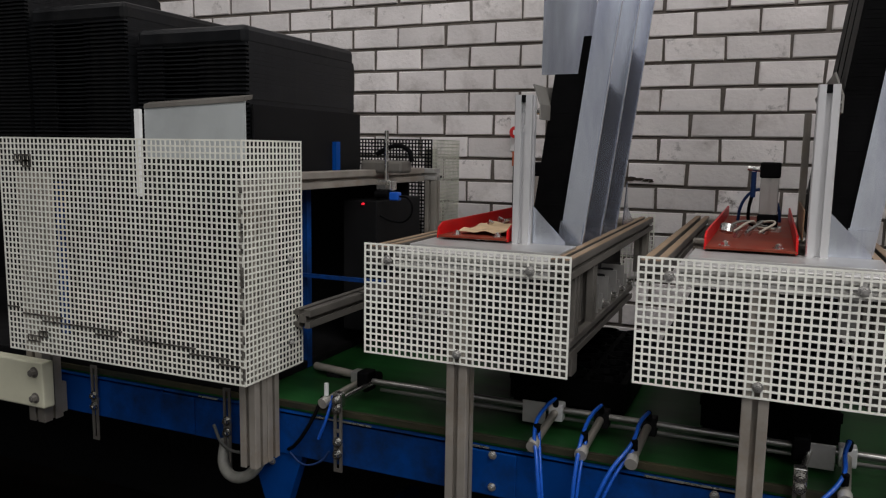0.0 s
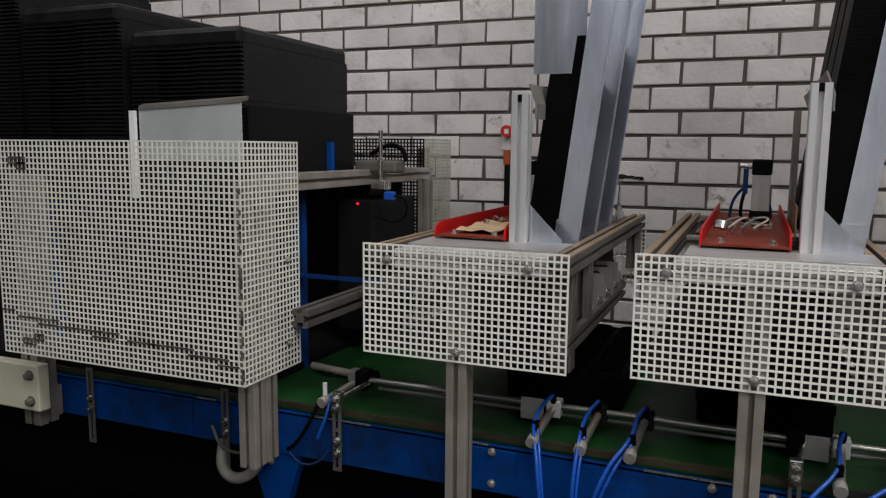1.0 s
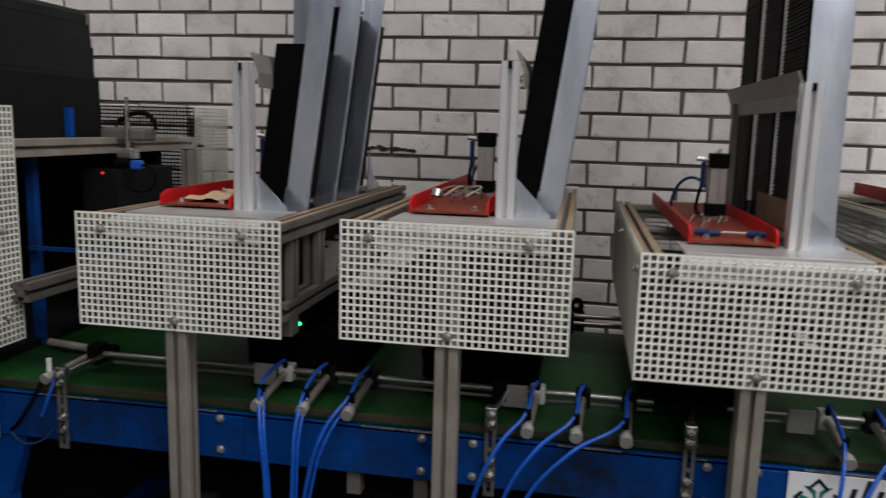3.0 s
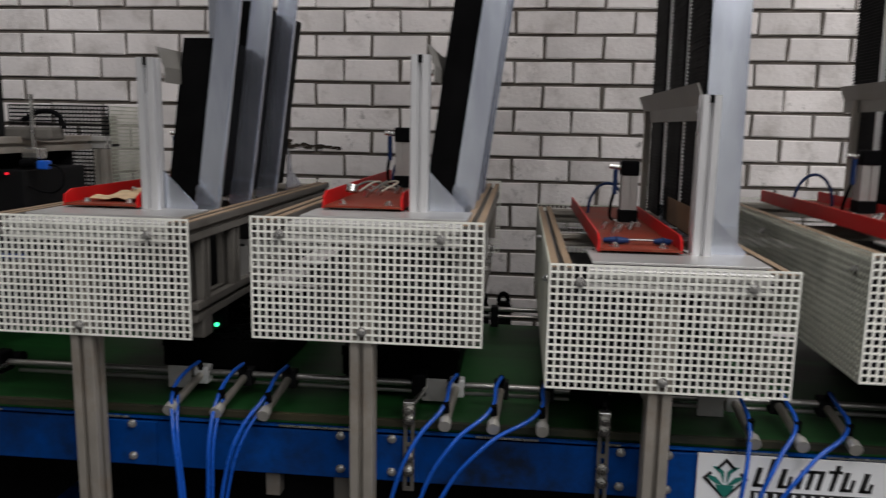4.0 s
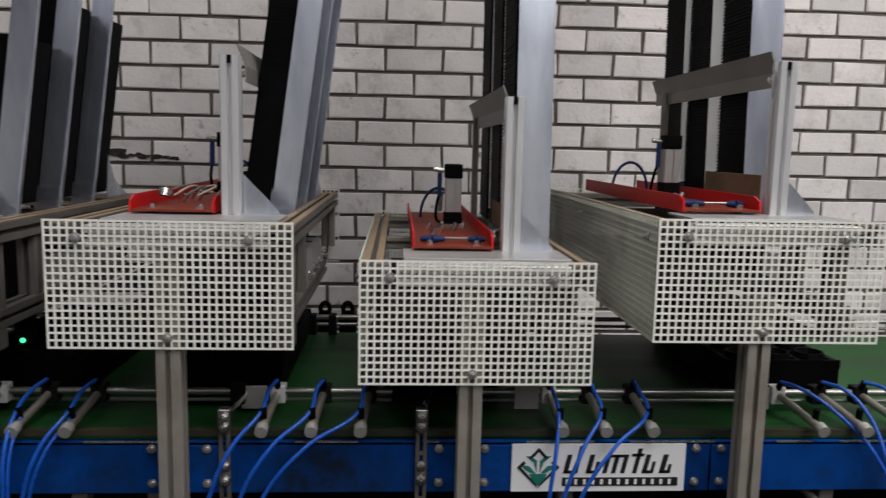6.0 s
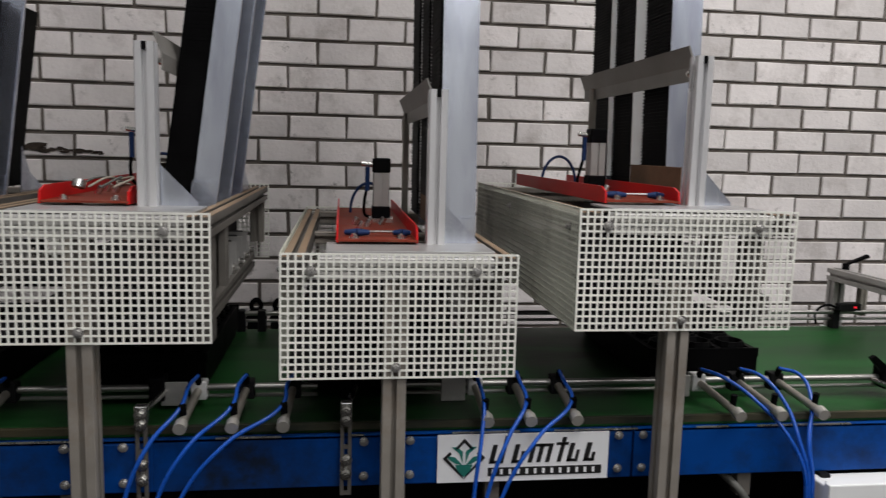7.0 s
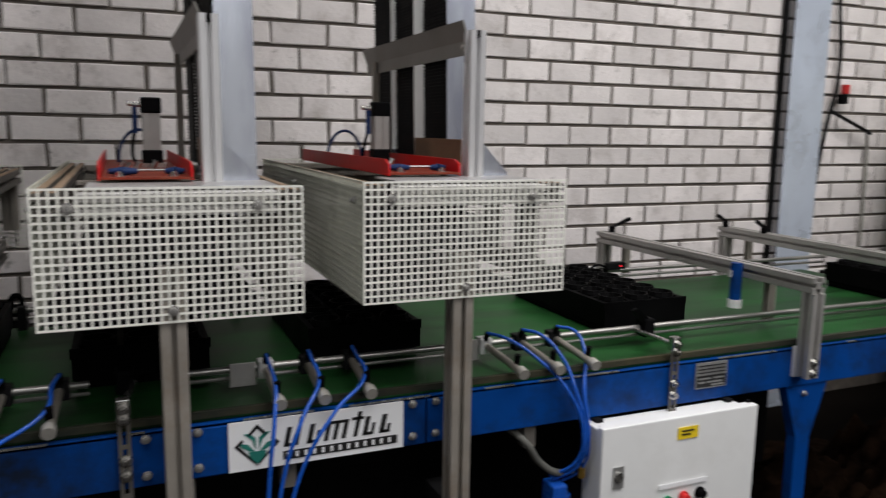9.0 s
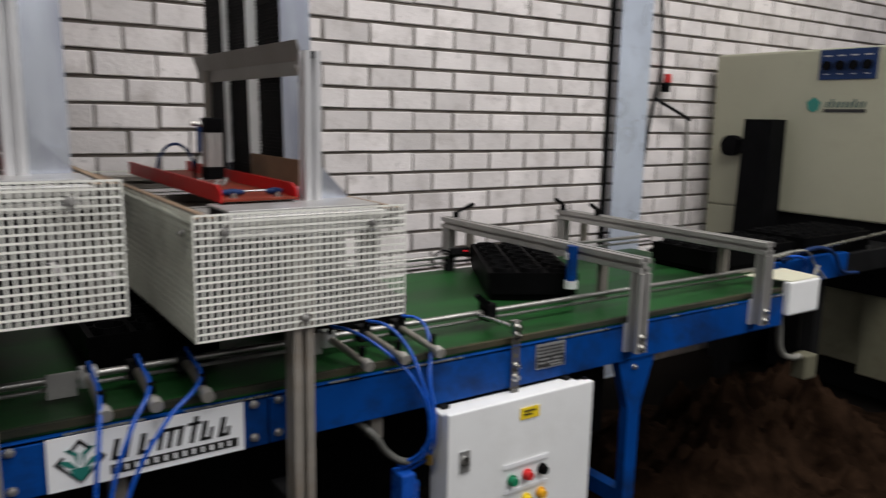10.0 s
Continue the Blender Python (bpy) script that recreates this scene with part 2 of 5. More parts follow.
def B(x0, y0, z0, x1, y1, z1, bev=0.0):
    bm = bx(bmesh.new(), x0, y0, z0, x1, y1, z1)
    if bev:
        bmesh.ops.bevel(bm, geom=bm.edges[:], offset=bev, segments=2, affect="EDGES", profile=0.5)
    return bm


def prism(bm, pts, lift):
    """A polygon in space (a list of points) pushed along a vector."""
    lift = Vector(lift)
    a = [bm.verts.new(p) for p in pts]
    b = [bm.verts.new(Vector(p) + lift) for p in pts]
    n = len(pts)
    bm.faces.new(a[::-1])
    bm.faces.new(b)
    for i in range(n):
        bm.faces.new((a[i], a[(i + 1) % n], b[(i + 1) % n], b[i]))
    bmesh.ops.recalc_face_normals(bm, faces=bm.faces[:])
    return bm


def tslot(p0, p1, size=0.045, slot=0.010, deep=0.0125, bm=None):
    """A slotted aluminium profile from p0 to p1 (centre line), along an axis."""
    bm = bm or bmesh.new()
    p0, p1 = Vector(p0), Vector(p1)
    d = (p1 - p0).normalized()
    u = Vector((0, 0, 1)) if abs(d.z) < 0.9 else Vector((0, 1, 0))
    s = d.cross(u).normalized()
    u = s.cross(d)
    h, w, c = size / 2, slot / 2, 0.0015
    q = []
    for k in range(4):
        e = min(w + 0.003, h - deep - 0.0008)
        a = [(h, -h + c), (h, -w), (h - 0.0022, -w), (h - 0.0022, -e), (h - deep, -e), (h - deep, e), (h - 0.0022, e), (h - 0.0022, w), (h, w), (h, h - c)]
        if e <= w:
            a = [(h, -h + c), (h, -w), (h - deep, -w), (h - deep, w), (h, w), (h, h - c)]
        for x, y in a:
            for _ in range(k):
                x, y = -y, x
            q.append((x, y))
    ring = [p0 + s * x + u * y for x, y in q]
    return prism(bm, ring, p1 - p0)


def cyl(p0, p1, r, seg=20, bm=None, r1=None):
    bm = bm or bmesh.new()
    p0, p1 = Vector(p0), Vector(p1)
    d = p1 - p0
    res = bmesh.ops.create_cone(bm, cap_ends=True, segments=seg, radius1=r, radius2=r if r1 is None else r1, depth=d.length)
    m = Matrix.Translation((p0 + p1) / 2) @ d.to_track_quat("Z", "Y").to_matrix().to_4x4()
    bmesh.ops.transform(bm, matrix=m, verts=res["verts"])
    return bm


def hexbolt(p, d, r=0.008, h=0.006):
    """A hexagon head on a washer, pointing along d from p."""
    p, d = Vector(p), Vector(d).normalized()
    bm = cyl(p, p + d * 0.0018, r * 1.45, 16)
    cyl(p + d * 0.0018, p + d * (0.0018 + h), r, 6, bm, r * 0.94)
    return cyl(p + d * h, p + d * (h + 0.004), r * 0.5, 8, bm)


def finish(name, bm, material, smooth=False):
    me = bpy.data.meshes.new(name)
    bm.to_mesh(me)
    bm.free()
    me.materials.append(material)
    if smooth:
        me.shade_smooth()
        me.set_sharp_from_angle(angle=radians(35))
    return me


def part(name, bm, material, parent, label="", smooth=False):
    o = new(name, finish(name, bm, material, smooth))
    o.parent = parent
    if label:
        o["label"] = label
    return o


def share(name, me, parent, at):
    o = new(name, me)
    o.parent = parent
    o.matrix_basis = at if isinstance(at, Matrix) else Matrix.Translation(at)
    return o


def thing(name, label, category, at=(0, 0, 0), group="", kind=""):
    o = new(name)
    o.empty_display_size = 0.05
    o.location = at
    return tagged(o, label, category, group, kind)


def solid(name, bm, material, label, category, kind="", group="", smooth=False):
    return tagged(new(name, finish(name, bm, material, smooth)), label, category, group, kind)


def tube(name, pts, r, material, parent=None, label=""):
    c = bpy.data.curves.new(name, "CURVE")
    c.dimensions, c.bevel_depth, c.bevel_resolution, c.resolution_u, c.use_fill_caps = "3D", r, 3, 10, True
    s = c.splines.new("BEZIER")
    s.bezier_points.add(len(pts) - 1)
    for b, p in zip(s.bezier_points, pts):
        b.co, b.handle_left_type, b.handle_right_type = p, "AUTO", "AUTO"
    c.materials.append(material)
    o = new(name, c)
    if parent:
        o.parent = parent
    if label:
        o["label"] = label
    return o


PITCH, BAR = 0.01375, 0.0038


def perforated(name, material, parent, origin, u, v, nu, nv, thick=0.002, pitch=PITCH, bar=BAR, label=""):
    """A sheet with nu x nv square holes, from its lower corner along u and v."""
    o, u, v = Vector(origin), Vector(u).normalized(), Vector(v).normalized()
    n = u.cross(v) * thick
    us = [c for i in range(nu + 1) for c in (i * pitch - bar / 2, i * pitch + bar / 2)]
    vs = [c for i in range(nv + 1) for c in (i * pitch - bar / 2, i * pitch + bar / 2)]
    nx, ny = len(us), len(vs)
    verts = [o + u * a + v * b + n * k for k in (0, 1) for b in vs for a in us]
    half = nx * ny
    faces = []
    for j in range(ny - 1):
        for i in range(nx - 1):
            a, b, c, d = j * nx + i, j * nx + i + 1, (j + 1) * nx + i + 1, (j + 1) * nx + i
            if i % 2 and j % 2:
                for p, q in ((a, b), (b, c), (c, d), (d, a)):
                    faces.append((p, q, q + half, p + half))
            else:
                faces.append((d, c, b, a))
                faces.append((a + half, b + half, c + half, d + half))
    for i in range(nx - 1):
        faces.append((i, i + 1, i + 1 + half, i + half))
        k = (ny - 1) * nx
        faces.append((k + i + 1, k + i, k + i + half, k + i + 1 + half))
    for j in range(ny - 1):
        faces.append(((j + 1) * nx, j * nx, j * nx + half, (j + 1) * nx + half))
        k = nx - 1
        faces.append((j * nx + k, (j + 1) * nx + k, (j + 1) * nx + k + half, j * nx + k + half))
    me = bpy.data.meshes.new(name)
    me.from_pydata([tuple(p) for p in verts], [], faces)
    me.materials.append(material)
    ob = new(name, me)
    ob.parent = parent
    if label:
        ob["label"] = label
    return ob


# ---------------------------------------------------------------- the hall
BL, BH, BX0, BZ0 = 0.2207, 0.092, 0.0078, 1.37
JOINT = 0.012
SEAM = BX0 - 1.5 * BL

floor = solid("floor", B(-9, -9, -0.2, 10, 0.0, 0.0), M_FLOOR, "soiled concrete floor strewn with peat, coloured dark for shade", "floor", "structure")
wall_back = solid("wall_back", B(-9, 0.008, -0.2, 10, 0.22, 5.2), M_MORTAR, "white sand-lime brick wall with dark mortar joints", "wall", "structure")
solid("wall_left", B(-9.2, -9, -0.2, -9, 0.0, 5.2), M_PLASTER, "plain grey rendered hall wall", "wall", "structure")
# out of view; kept pale as a reflector for fill and metal gleam
solid("wall_front", B(-9, -9.2, -0.2, 10, -9, 5.2), M_BOUNCE, "plain pale hall wall, unseen, bouncing fill light", "wall", "structure")
solid("wall_right", B(10, -9, -0.2, 10.2, 0.0, 5.2), M_PLASTER, "plain grey rendered hall wall", "wall", "structure")
_c = bmesh.new()
for x0, y0, x1, y1 in ((-9, -9, 10, -8.7), (-9, -8.7, -3.1, -7.6), (6.1, -8.7, 10, -7.6), (-9, -7.6, 10, -6.35), (-9, -6.35, 1.5, -4.85), (7.1, -6.35, 10, -4.85), (-9, -4.85, 10, -3.65), (-9, -2.15, 10, 0), (-9, -3.65, -4.4, -2.15), (-0.5, -3.65, 0.1, -2.15), (5.9, -3.65, 10, -2.15)):
    bx(_c, x0, y0, 4.9, x1, y1, 5.0)
solid("ceiling", _c, M_CEIL, "grey sheet roof with four roof light openings", "ceiling", "structure")


def wall_bricks():
    """Bricks in half bond; the ones nearest the conveyor are pieces of their own."""
    length, height = BL - JOINT, BH - JOINT
    meshes = []
    for k in range(7):
        r = random.Random(k)
        bm = B(-length / 2, -0.002 + r.uniform(-0.001, 0.001), -height / 2, length / 2, 0.03, height / 2)
        ed = [e for e in bm.edges if all(v.co.y < 0.01 for v in e.verts)]
        bmesh.ops.bevel(bm, geom=ed, offset=0.003, segments=1, affect="EDGES")
        for v in bm.verts:
            v.co.x += r.uniform(-0.0028, 0.0028)
            v.co.z += r.uniform(-0.0022, 0.0022)
        meshes.append(finish("brick", bm, M_BRICK))
    rest_v, rest_f = [], []
    rnd = random.Random(5)
    count = 0
    for row in range(-15, 38):
        z = BZ0 + (row + 0.5) * BH
        for col in range(-42, 46):
            odd = 0.5 if row % 2 == 0 else 0.0
            whole = BX0 + (col + 0.5 + odd) * BL
            x, cut = whole, False
            if abs(whole - SEAM) < 0.02:
                x, cut = SEAM + BL / 4, True
            elif whole < SEAM:
                # the older stretch of wall stands half a brick out of step, with a straight joint between
                x = whole + BL / 2
                if abs(x - SEAM) < 0.02:
                    x, cut = SEAM - BL / 4, True
            if x < -8.8 or x > 9.8 or z < 0.05 or z > 5.1:
                continue
            near = not cut and -1.15 < x < 2.75 and -4 <= row <= 11
            if near and count < 300:
                count += 1
                share("brick", meshes[rnd.randrange(7)], wall_back, (x + rnd.uniform(-0.0025, 0.0025), rnd.uniform(-0.0015, 0.0015), z))
            else:
                l, h, d = (length / 2 if not cut else BL / 4 - JOINT / 2) - rnd.uniform(0, 0.002), height / 2 - rnd.uniform(0, 0.002), rnd.uniform(-0.003, 0.0)
                k = len(rest_v)
                c = 0.003
                rest_v += [(x - l, 0.02, z - h), (x + l, 0.02, z - h), (x + l, 0.02, z + h), (x - l, 0.02, z + h), (x - l, d + c, z - h), (x + l, d + c, z - h), (x + l, d + c, z + h), (x - l, d + c, z + h),
                           (x - l + c, d, z - h + c), (x + l - c, d, z - h + c), (x + l - c, d, z + h - c), (x - l + c, d, z + h - c)]
                for a, b in ((0, 4), (4, 8)):
                    for i in range(4):
                        j = (i + 1) % 4
                        rest_f.append((k + a + i, k + a + j, k + b + j, k + b + i))
                rest_f.append((k + 8, k + 9, k + 10, k + 11))
    me = bpy.data.meshes.new("brickwork")
    me.from_pydata(rest_v, [], rest_f)
    me.materials.append(M_BRICK)
    o = new("brickwork", me)
    o.parent = wall_back
    tagged(o, "white sand-lime bricks further along", kind="stuff")


# steel column against the wall
def steel_column():
    c = thing("steel_column", "grey-blue galvanised steel column standing against the brick wall", "column", (4.105, -0.07, 0))
    part("front_flange", B(-0.115, -0.012, 0, 0.115, 0.0, 4.9, 0.002), M_COLUMN, c)
    part("web", B(-0.005, 0.0, 0, 0.005, 0.066, 4.9), M_COLUMN, c)
    # dark strip in place of the shadow on the wall beside the column
    part("column_shadow_strip", B(-0.125, 0.045, 0, -0.105, 0.067, 4.9), M_DARK, c, "dark strip for the shadow beside the column")


def wall_cables():
    c = thing("hanging_cable", "thin dark cable with a red plug hanging beside the column", "cable", (4.32, -0.03, 0))
    tube("cable", [(0.02, 0, 3.2), (0.01, 0, 2.2), (0.05, 0, 1.72), (0.0, 0, 1.5), (-0.05, 0, 1.2), (-0.10, 0, 0.8), (-0.12, 0, 0.05)], 0.009, M_DARK, c)
    part("plug", B(0.080, -0.03, 1.650, 0.112, 0.005, 1.700, 0.006), M_REDBTN, c, "red plug")
    part("plug_body", B(0.060, -0.032, 1.60, 0.104, 0.006, 1.649, 0.006), M_BLACK, c)
    part("hook", cyl((0.0, -0.02, 1.56), (0.28, -0.04, 1.45), 0.010, 8), M_DARK, c)
    tube("loop", [(0.26, -0.03, 1.46), (0.31, 0, 1.40), (0.335, 0.01, 1.15), (0.34, 0.01, 0.6)], 0.008, M_CONDUIT, c)


# ---------------------------------------------------------------- conveyor
RAILY, RAIL0, RAIL1, BELTZ = -1.505, 0.754, 0.862, 0.882
FAR = -0.66


def conveyor():
    c = thing("belt_conveyor", "blue steel belt conveyor with a worn green belt along the wall", "conveyor")
    part("belt", B(-3.6, RAILY + 0.012, BELTZ - 0.02, 3.50, FAR - 0.012, BELTZ, 0.004), M_BELT, c, "worn green conveyor belt")
    # made-up dark sheet: stands in for the blackness under the conveyor
    part("added_shade_sheet", B(-3.6, FAR - 0.045, 0.06, 3.34, FAR - 0.035, 0.795), M_DARK, c, "added dark sheet for the shade below the belt")
    part("belt_edge", B(-3.6, RAILY + 0.010, BELTZ - 0.012, 3.50, RAILY + 0.022, BELTZ + 0.0015), M_BELTEDGE, c, "frayed brown belt edge")
    part("slider_bed", B(-3.6, RAILY + 0.02, 0.80, 3.48, FAR - 0.02, BELTZ - 0.022), M_DARK, c)
    # near side rail in plates that meet at bolted joints
    joints = (-3.6, -1.02, -0.155, 0.405, 0.965, 1.49, 3.345)
    for a, b in zip(joints, joints[1:]):
        bm = B(a + 0.002, RAILY, RAIL0, b - 0.002, RAILY + 0.006, RAIL1, 0.002)
        bx(bm, a + 0.002, RAILY, RAIL1 - 0.006, b - 0.002, RAILY + 0.03, RAIL1 - 0.0005)
        part("side_rail", bm, M_BLUE, c)
    r = random.Random(21)
    x = -0.9
    while x < 3.3:
        n = r.uniform(0.03, 0.22)
        part("worn_edge", B(x, RAILY - 0.0006, RAIL1 - 0.0022, min(x + n, 3.34), RAILY + 0.004, RAIL1 + 0.0006), M_BOLT, c, "paint worn to bare steel")
        x += n + r.uniform(0.05, 0.40)
    for x in joints[1:-1]:
        part("joint_plate", B(x - 0.001, RAILY - 0.006, RAIL0 + 0.004, x + 0.11 if x != 1.49 else x + 0.06, RAILY - 0.001, RAIL1 - 0.006, 0.0015), M_BLUE, c)
    bolt = finish("bolt", hexbolt((0, 0, 0), (0, -1, 0), 0.0064), M_BOLT)
    for x in (-0.098, 0.352, 0.460, 0.922, 1.015, 1.455, 1.508):
        for z in (0.778, 0.850):
            share("bolt", bolt, c, (x, RAILY - 0.0055, z))
    part("side_rail", B(-3.6, FAR, RAIL0, 3.345, FAR + 0.006, RAIL1, 0.002), M_BLUE, c)
    bm = B(3.347, RAILY - 0.02, 0.788, 3.53, RAILY + 0.01, 0.906, 0.006)
    part("end_cap_fold", prism(bmesh.new(), [(3.27, RAILY + 0.11, 0.914), (3.52, RAILY + 0.12, 0.914), (3.53, RAILY - 0.015, 0.907), (3.36, RAILY - 0.015, 0.907)], (0, 0, 0.003)), M_CREAM, c, "cream folded top of the end guard")
    part("end_cap", bm, M_WHITE, c, "white painted end guard")
    bm = B(3.347, RAILY + 0.012, 0.80, 3.555, FAR + 0.02, 0.872, 0.01)
    part("end_roller_cover", bm, M_CREAM, c)
    # trestle legs, wide under the rail and tapering down
    for x in (2.622, -0.665, -2.95):
        for y in (RAILY + 0.004, FAR - 0.03):
            pts = [(x - 0.08, y, 0.765), (x + 0.08, y, 0.765), (x + 0.026, y, 0.60), (x + 0.021, y, 0.0), (x - 0.021, y, 0.0), (x - 0.026, y, 0.60)]
            part("leg", prism(bmesh.new(), pts, (0, 0.03, 0)), M_BLUE, c)
        part("cross_brace", B(x - 0.02, RAILY + 0.03, 0.28, x + 0.02, FAR - 0.03, 0.33), M_BLUE, c)
        share("bolt", bolt, c, (x - 0.01, RAILY + 0.003, 0.728))
    part("drive_motor", B(0.15, -1.30, 0.55, 0.55, -1.0, 0.79, 0.02), M_DARK, c)
    for x in (0.18, 0.33, 0.98, 1.18, 1.75):
        part("return_bracket", B(x, RAILY + 0.03, 0.69, x + 0.03, RAILY + 0.06, 0.758), M_ALU_OLD, c)


def guide_rods():
    g = "guide rods along the belt"
    for x0, x1 in ((-0.463, 0.825), (0.975, 3.42)):
        o = thing("guide_rod", "bright steel guide rod above the belt edge", "guide rod", group=g)
        part("rod", cyl((x0, -1.385, 0.928), (x1, -1.385, 0.928), 0.0075, 14), M_ROD, o, smooth=True)
        part("lower_rod", cyl((x0 + 0.02, -1.372, 0.905), (x1, -1.372, 0.905), 0.0045, 10), M_ROD, o, smooth=True)
    o = thing("guide_rod", "steel guide rod along the far belt edge", "guide rod", group=g)
    part("rod", cyl((-0.4, -0.70, 0.936), (3.6, -0.70, 0.936), 0.0075, 12), M_ROD, o, smooth=True)
    part("lower_rod", cyl((-0.4, -0.692, 0.912), (3.6, -0.692, 0.912), 0.005, 10), M_ROD, o, smooth=True)
    for x in (-0.1, 0.58, 0.64, 1.2, 1.9, 2.5):
        part("support", B(x - 0.012, -0.71, 0.86, x + 0.012, -0.68, 0.945, 0.003), M_DARK, o)


def hangers():
    for x in (-1.25, -0.80, -0.479, 0.496, 0.886, 2.146):
        h = thing("rod_hanger", "slotted steel hanger strip with lock nuts on the rail", "bracket", group="rod hangers")
        low, high = (0.742, 0.935) if x > -0.6 else (0.69, 0.90)
        bm = bmesh.new()
        for a, b in ((-0.011, -0.004), (0.004, 0.011)):
            bx(bm, x + a, RAILY - 0.013, low, x + b, RAILY - 0.009, high)
        for z in (low, (low + high) / 2, high - 0.008):
            bx(bm, x - 0.004, RAILY - 0.013, z, x + 0.004, RAILY - 0.009, z + 0.008)
        part("strip", bm, M_GRIME_SHADE, h)
        for z in (0.786, 0.816) + ((0.898, 0.918) if x > -0.6 else ()):
            part("nut", hexbolt((x, RAILY - (0.016 if z > 0.85 else 0.013), z), (0, -1, 0), 0.0085, 0.009), M_STEEL, h)
        part("spacer", cyl((x, RAILY - 0.010, 0.80), (x, RAILY + 0.001, 0.80), 0.007, 10), M_STEEL, h)
        if x > -0.6:
            part("clamp", B(x - 0.012, RAILY - 0.016, 0.90, x + 0.012, RAILY + 0.004, 0.935, 0.003), M_STEEL, h)
            part("arm", cyl((x, RAILY, 0.915), (x + (0.02 if x < 2 else -0.03), -1.392, 0.925), 0.006, 10), M_STEEL, h)
            part("grip", B(x - 0.012, -1.41, 0.905, x + 0.02, -1.365, 0.955, 0.005), M_BLACK, h)
        if x > 2:
            part("clamp_lever", prism(bmesh.new(), [(x - 0.01, -1.40, 0.94), (x + 0.012, -1.40, 0.95), (x - 0.055, -1.43, 0.992), (x - 0.066, -1.43, 0.986)], (0, 0.012, 0)), M_BLACK, h)


def nozzles():
    groups = ((-0.005, 0.096, 0.196), (0.570, 0.667, 0.764), (1.170, 1.259, 1.356), (1.712, 1.806, 1.902))
    ends = (((0.03, 0.60), (0.085, 0.58), (0.105, 0.60)), ((0.45, 0.60), (0.50, 0.58), (0.53, 0.60)), ((1.135, 0.60), (1.15, 0.58), (1.17, 0.60)), ((1.862, 0.665), (1.868, 0.655), (1.876, 0.665)))
    for gi, (xs, es) in enumerate(zip(groups, ends)):
        for k, (x, (ex, ez)) in enumerate(zip(xs, es)):
            n = thing("air_cylinder", "small nickel air cylinder with blue hose on the guide rod", "air cylinder", (x, -1.385, 0.928), group="air cylinders")
            back = 0.012 if gi < 2 else (-0.004 if gi == 2 else -0.03)
            barrel = part("barrel", cyl((back, 0.01, 0.0), (0, -0.145, -0.034), 0.0085, 16), M_NOZ, n, smooth=True)
            part("end_cap", cyl((0, -0.130, -0.031), (0, -0.150, -0.0355), 0.0125, 20), M_CAP, barrel, smooth=True)
            part("clamp_block", B(back - 0.016, -0.014, -0.024, back + 0.016, 0.016, 0.016, 0.003), M_DARK if k else M_ALU, n)
            part("fitting", cyl((0, -0.112, -0.022), (0.0, -0.116, 0.002), 0.007, 10), M_BLACK, barrel)
            part("rear_fitting", cyl((back, -0.01, 0.012), (back, -0.02, 0.03), 0.007, 10), M_BLACK, barrel)
            if k == 0:
                part("bracket_plate", B(back - 0.075, -0.016, -0.034, back - 0.022, -0.011, 0.016, 0.001), M_ALU_GREY, n, "bare aluminium bracket plate")
            tx = ex - x
            if gi < 3:
                mid = tx * 0.45
                pts = [(back, -0.018, 0.03), (back * 0.5 - 0.004, -0.06, 0.022), (-0.004, -0.115, -0.003), (mid, -0.165, -0.06), (tx * 0.8, -0.175, -0.16), (tx, -0.16, ez - 0.928), (tx + 0.01, -0.10, ez - 1.06)]
            else:
                pts = [(back, -0.018, 0.03), (back + 0.03, -0.05, 0.024), (back + 0.04 + tx * 0.35, -0.10, -0.02), (tx * 0.85 - 0.01, -0.15, -0.09), (tx, -0.165, -0.18), (tx - 0.004, -0.15, ez - 0.928), (tx - 0.05, -0.11, ez - 0.975)]
            tube("air_hose", pts, 0.0042, M_HOSE, n, "blue air hose")
            if gi == 0 or (gi == 3 and k == 2):
                tube("air_hose", [Vector(p) + Vector((0.007, 0.004, -0.004 * i)) for i, p in enumerate(pts)][2:], 0.0035, M_HOSE, n, "blue air hose")
    n = thing("air_cylinder", "small air cylinder with a white cap at the rod's start", "air cylinder", (-0.52, -1.40, 0.925), group="air cylinders")
    barrel = part("barrel", cyl((0.03, 0.02, 0.0), (0, -0.10, -0.02), 0.0085, 16), M_NOZ, n, smooth=True)
    part("end_cap", cyl((0, -0.095, -0.02), (-0.003, -0.115, -0.024), 0.0125, 20), M_CAP, barrel, smooth=True)
    part("white_cap", cyl((0, -0.10, -0.008), (0, -0.10, 0.022), 0.0055, 10), M_WHITE, barrel)
    tube("air_hose", [(-0.01, -0.10, -0.012), (-0.03, -0.12, -0.07), (-0.075, -0.12, -0.135), (-0.11, -0.10, -0.16)], 0.0045, M_BLACK, n, "black air hose")
    tube("air_hose", [(0.012, -0.09, -0.01), (0.012, -0.115, -0.05), (-0.01, -0.12, -0.11)], 0.004, M_HOSE, n)


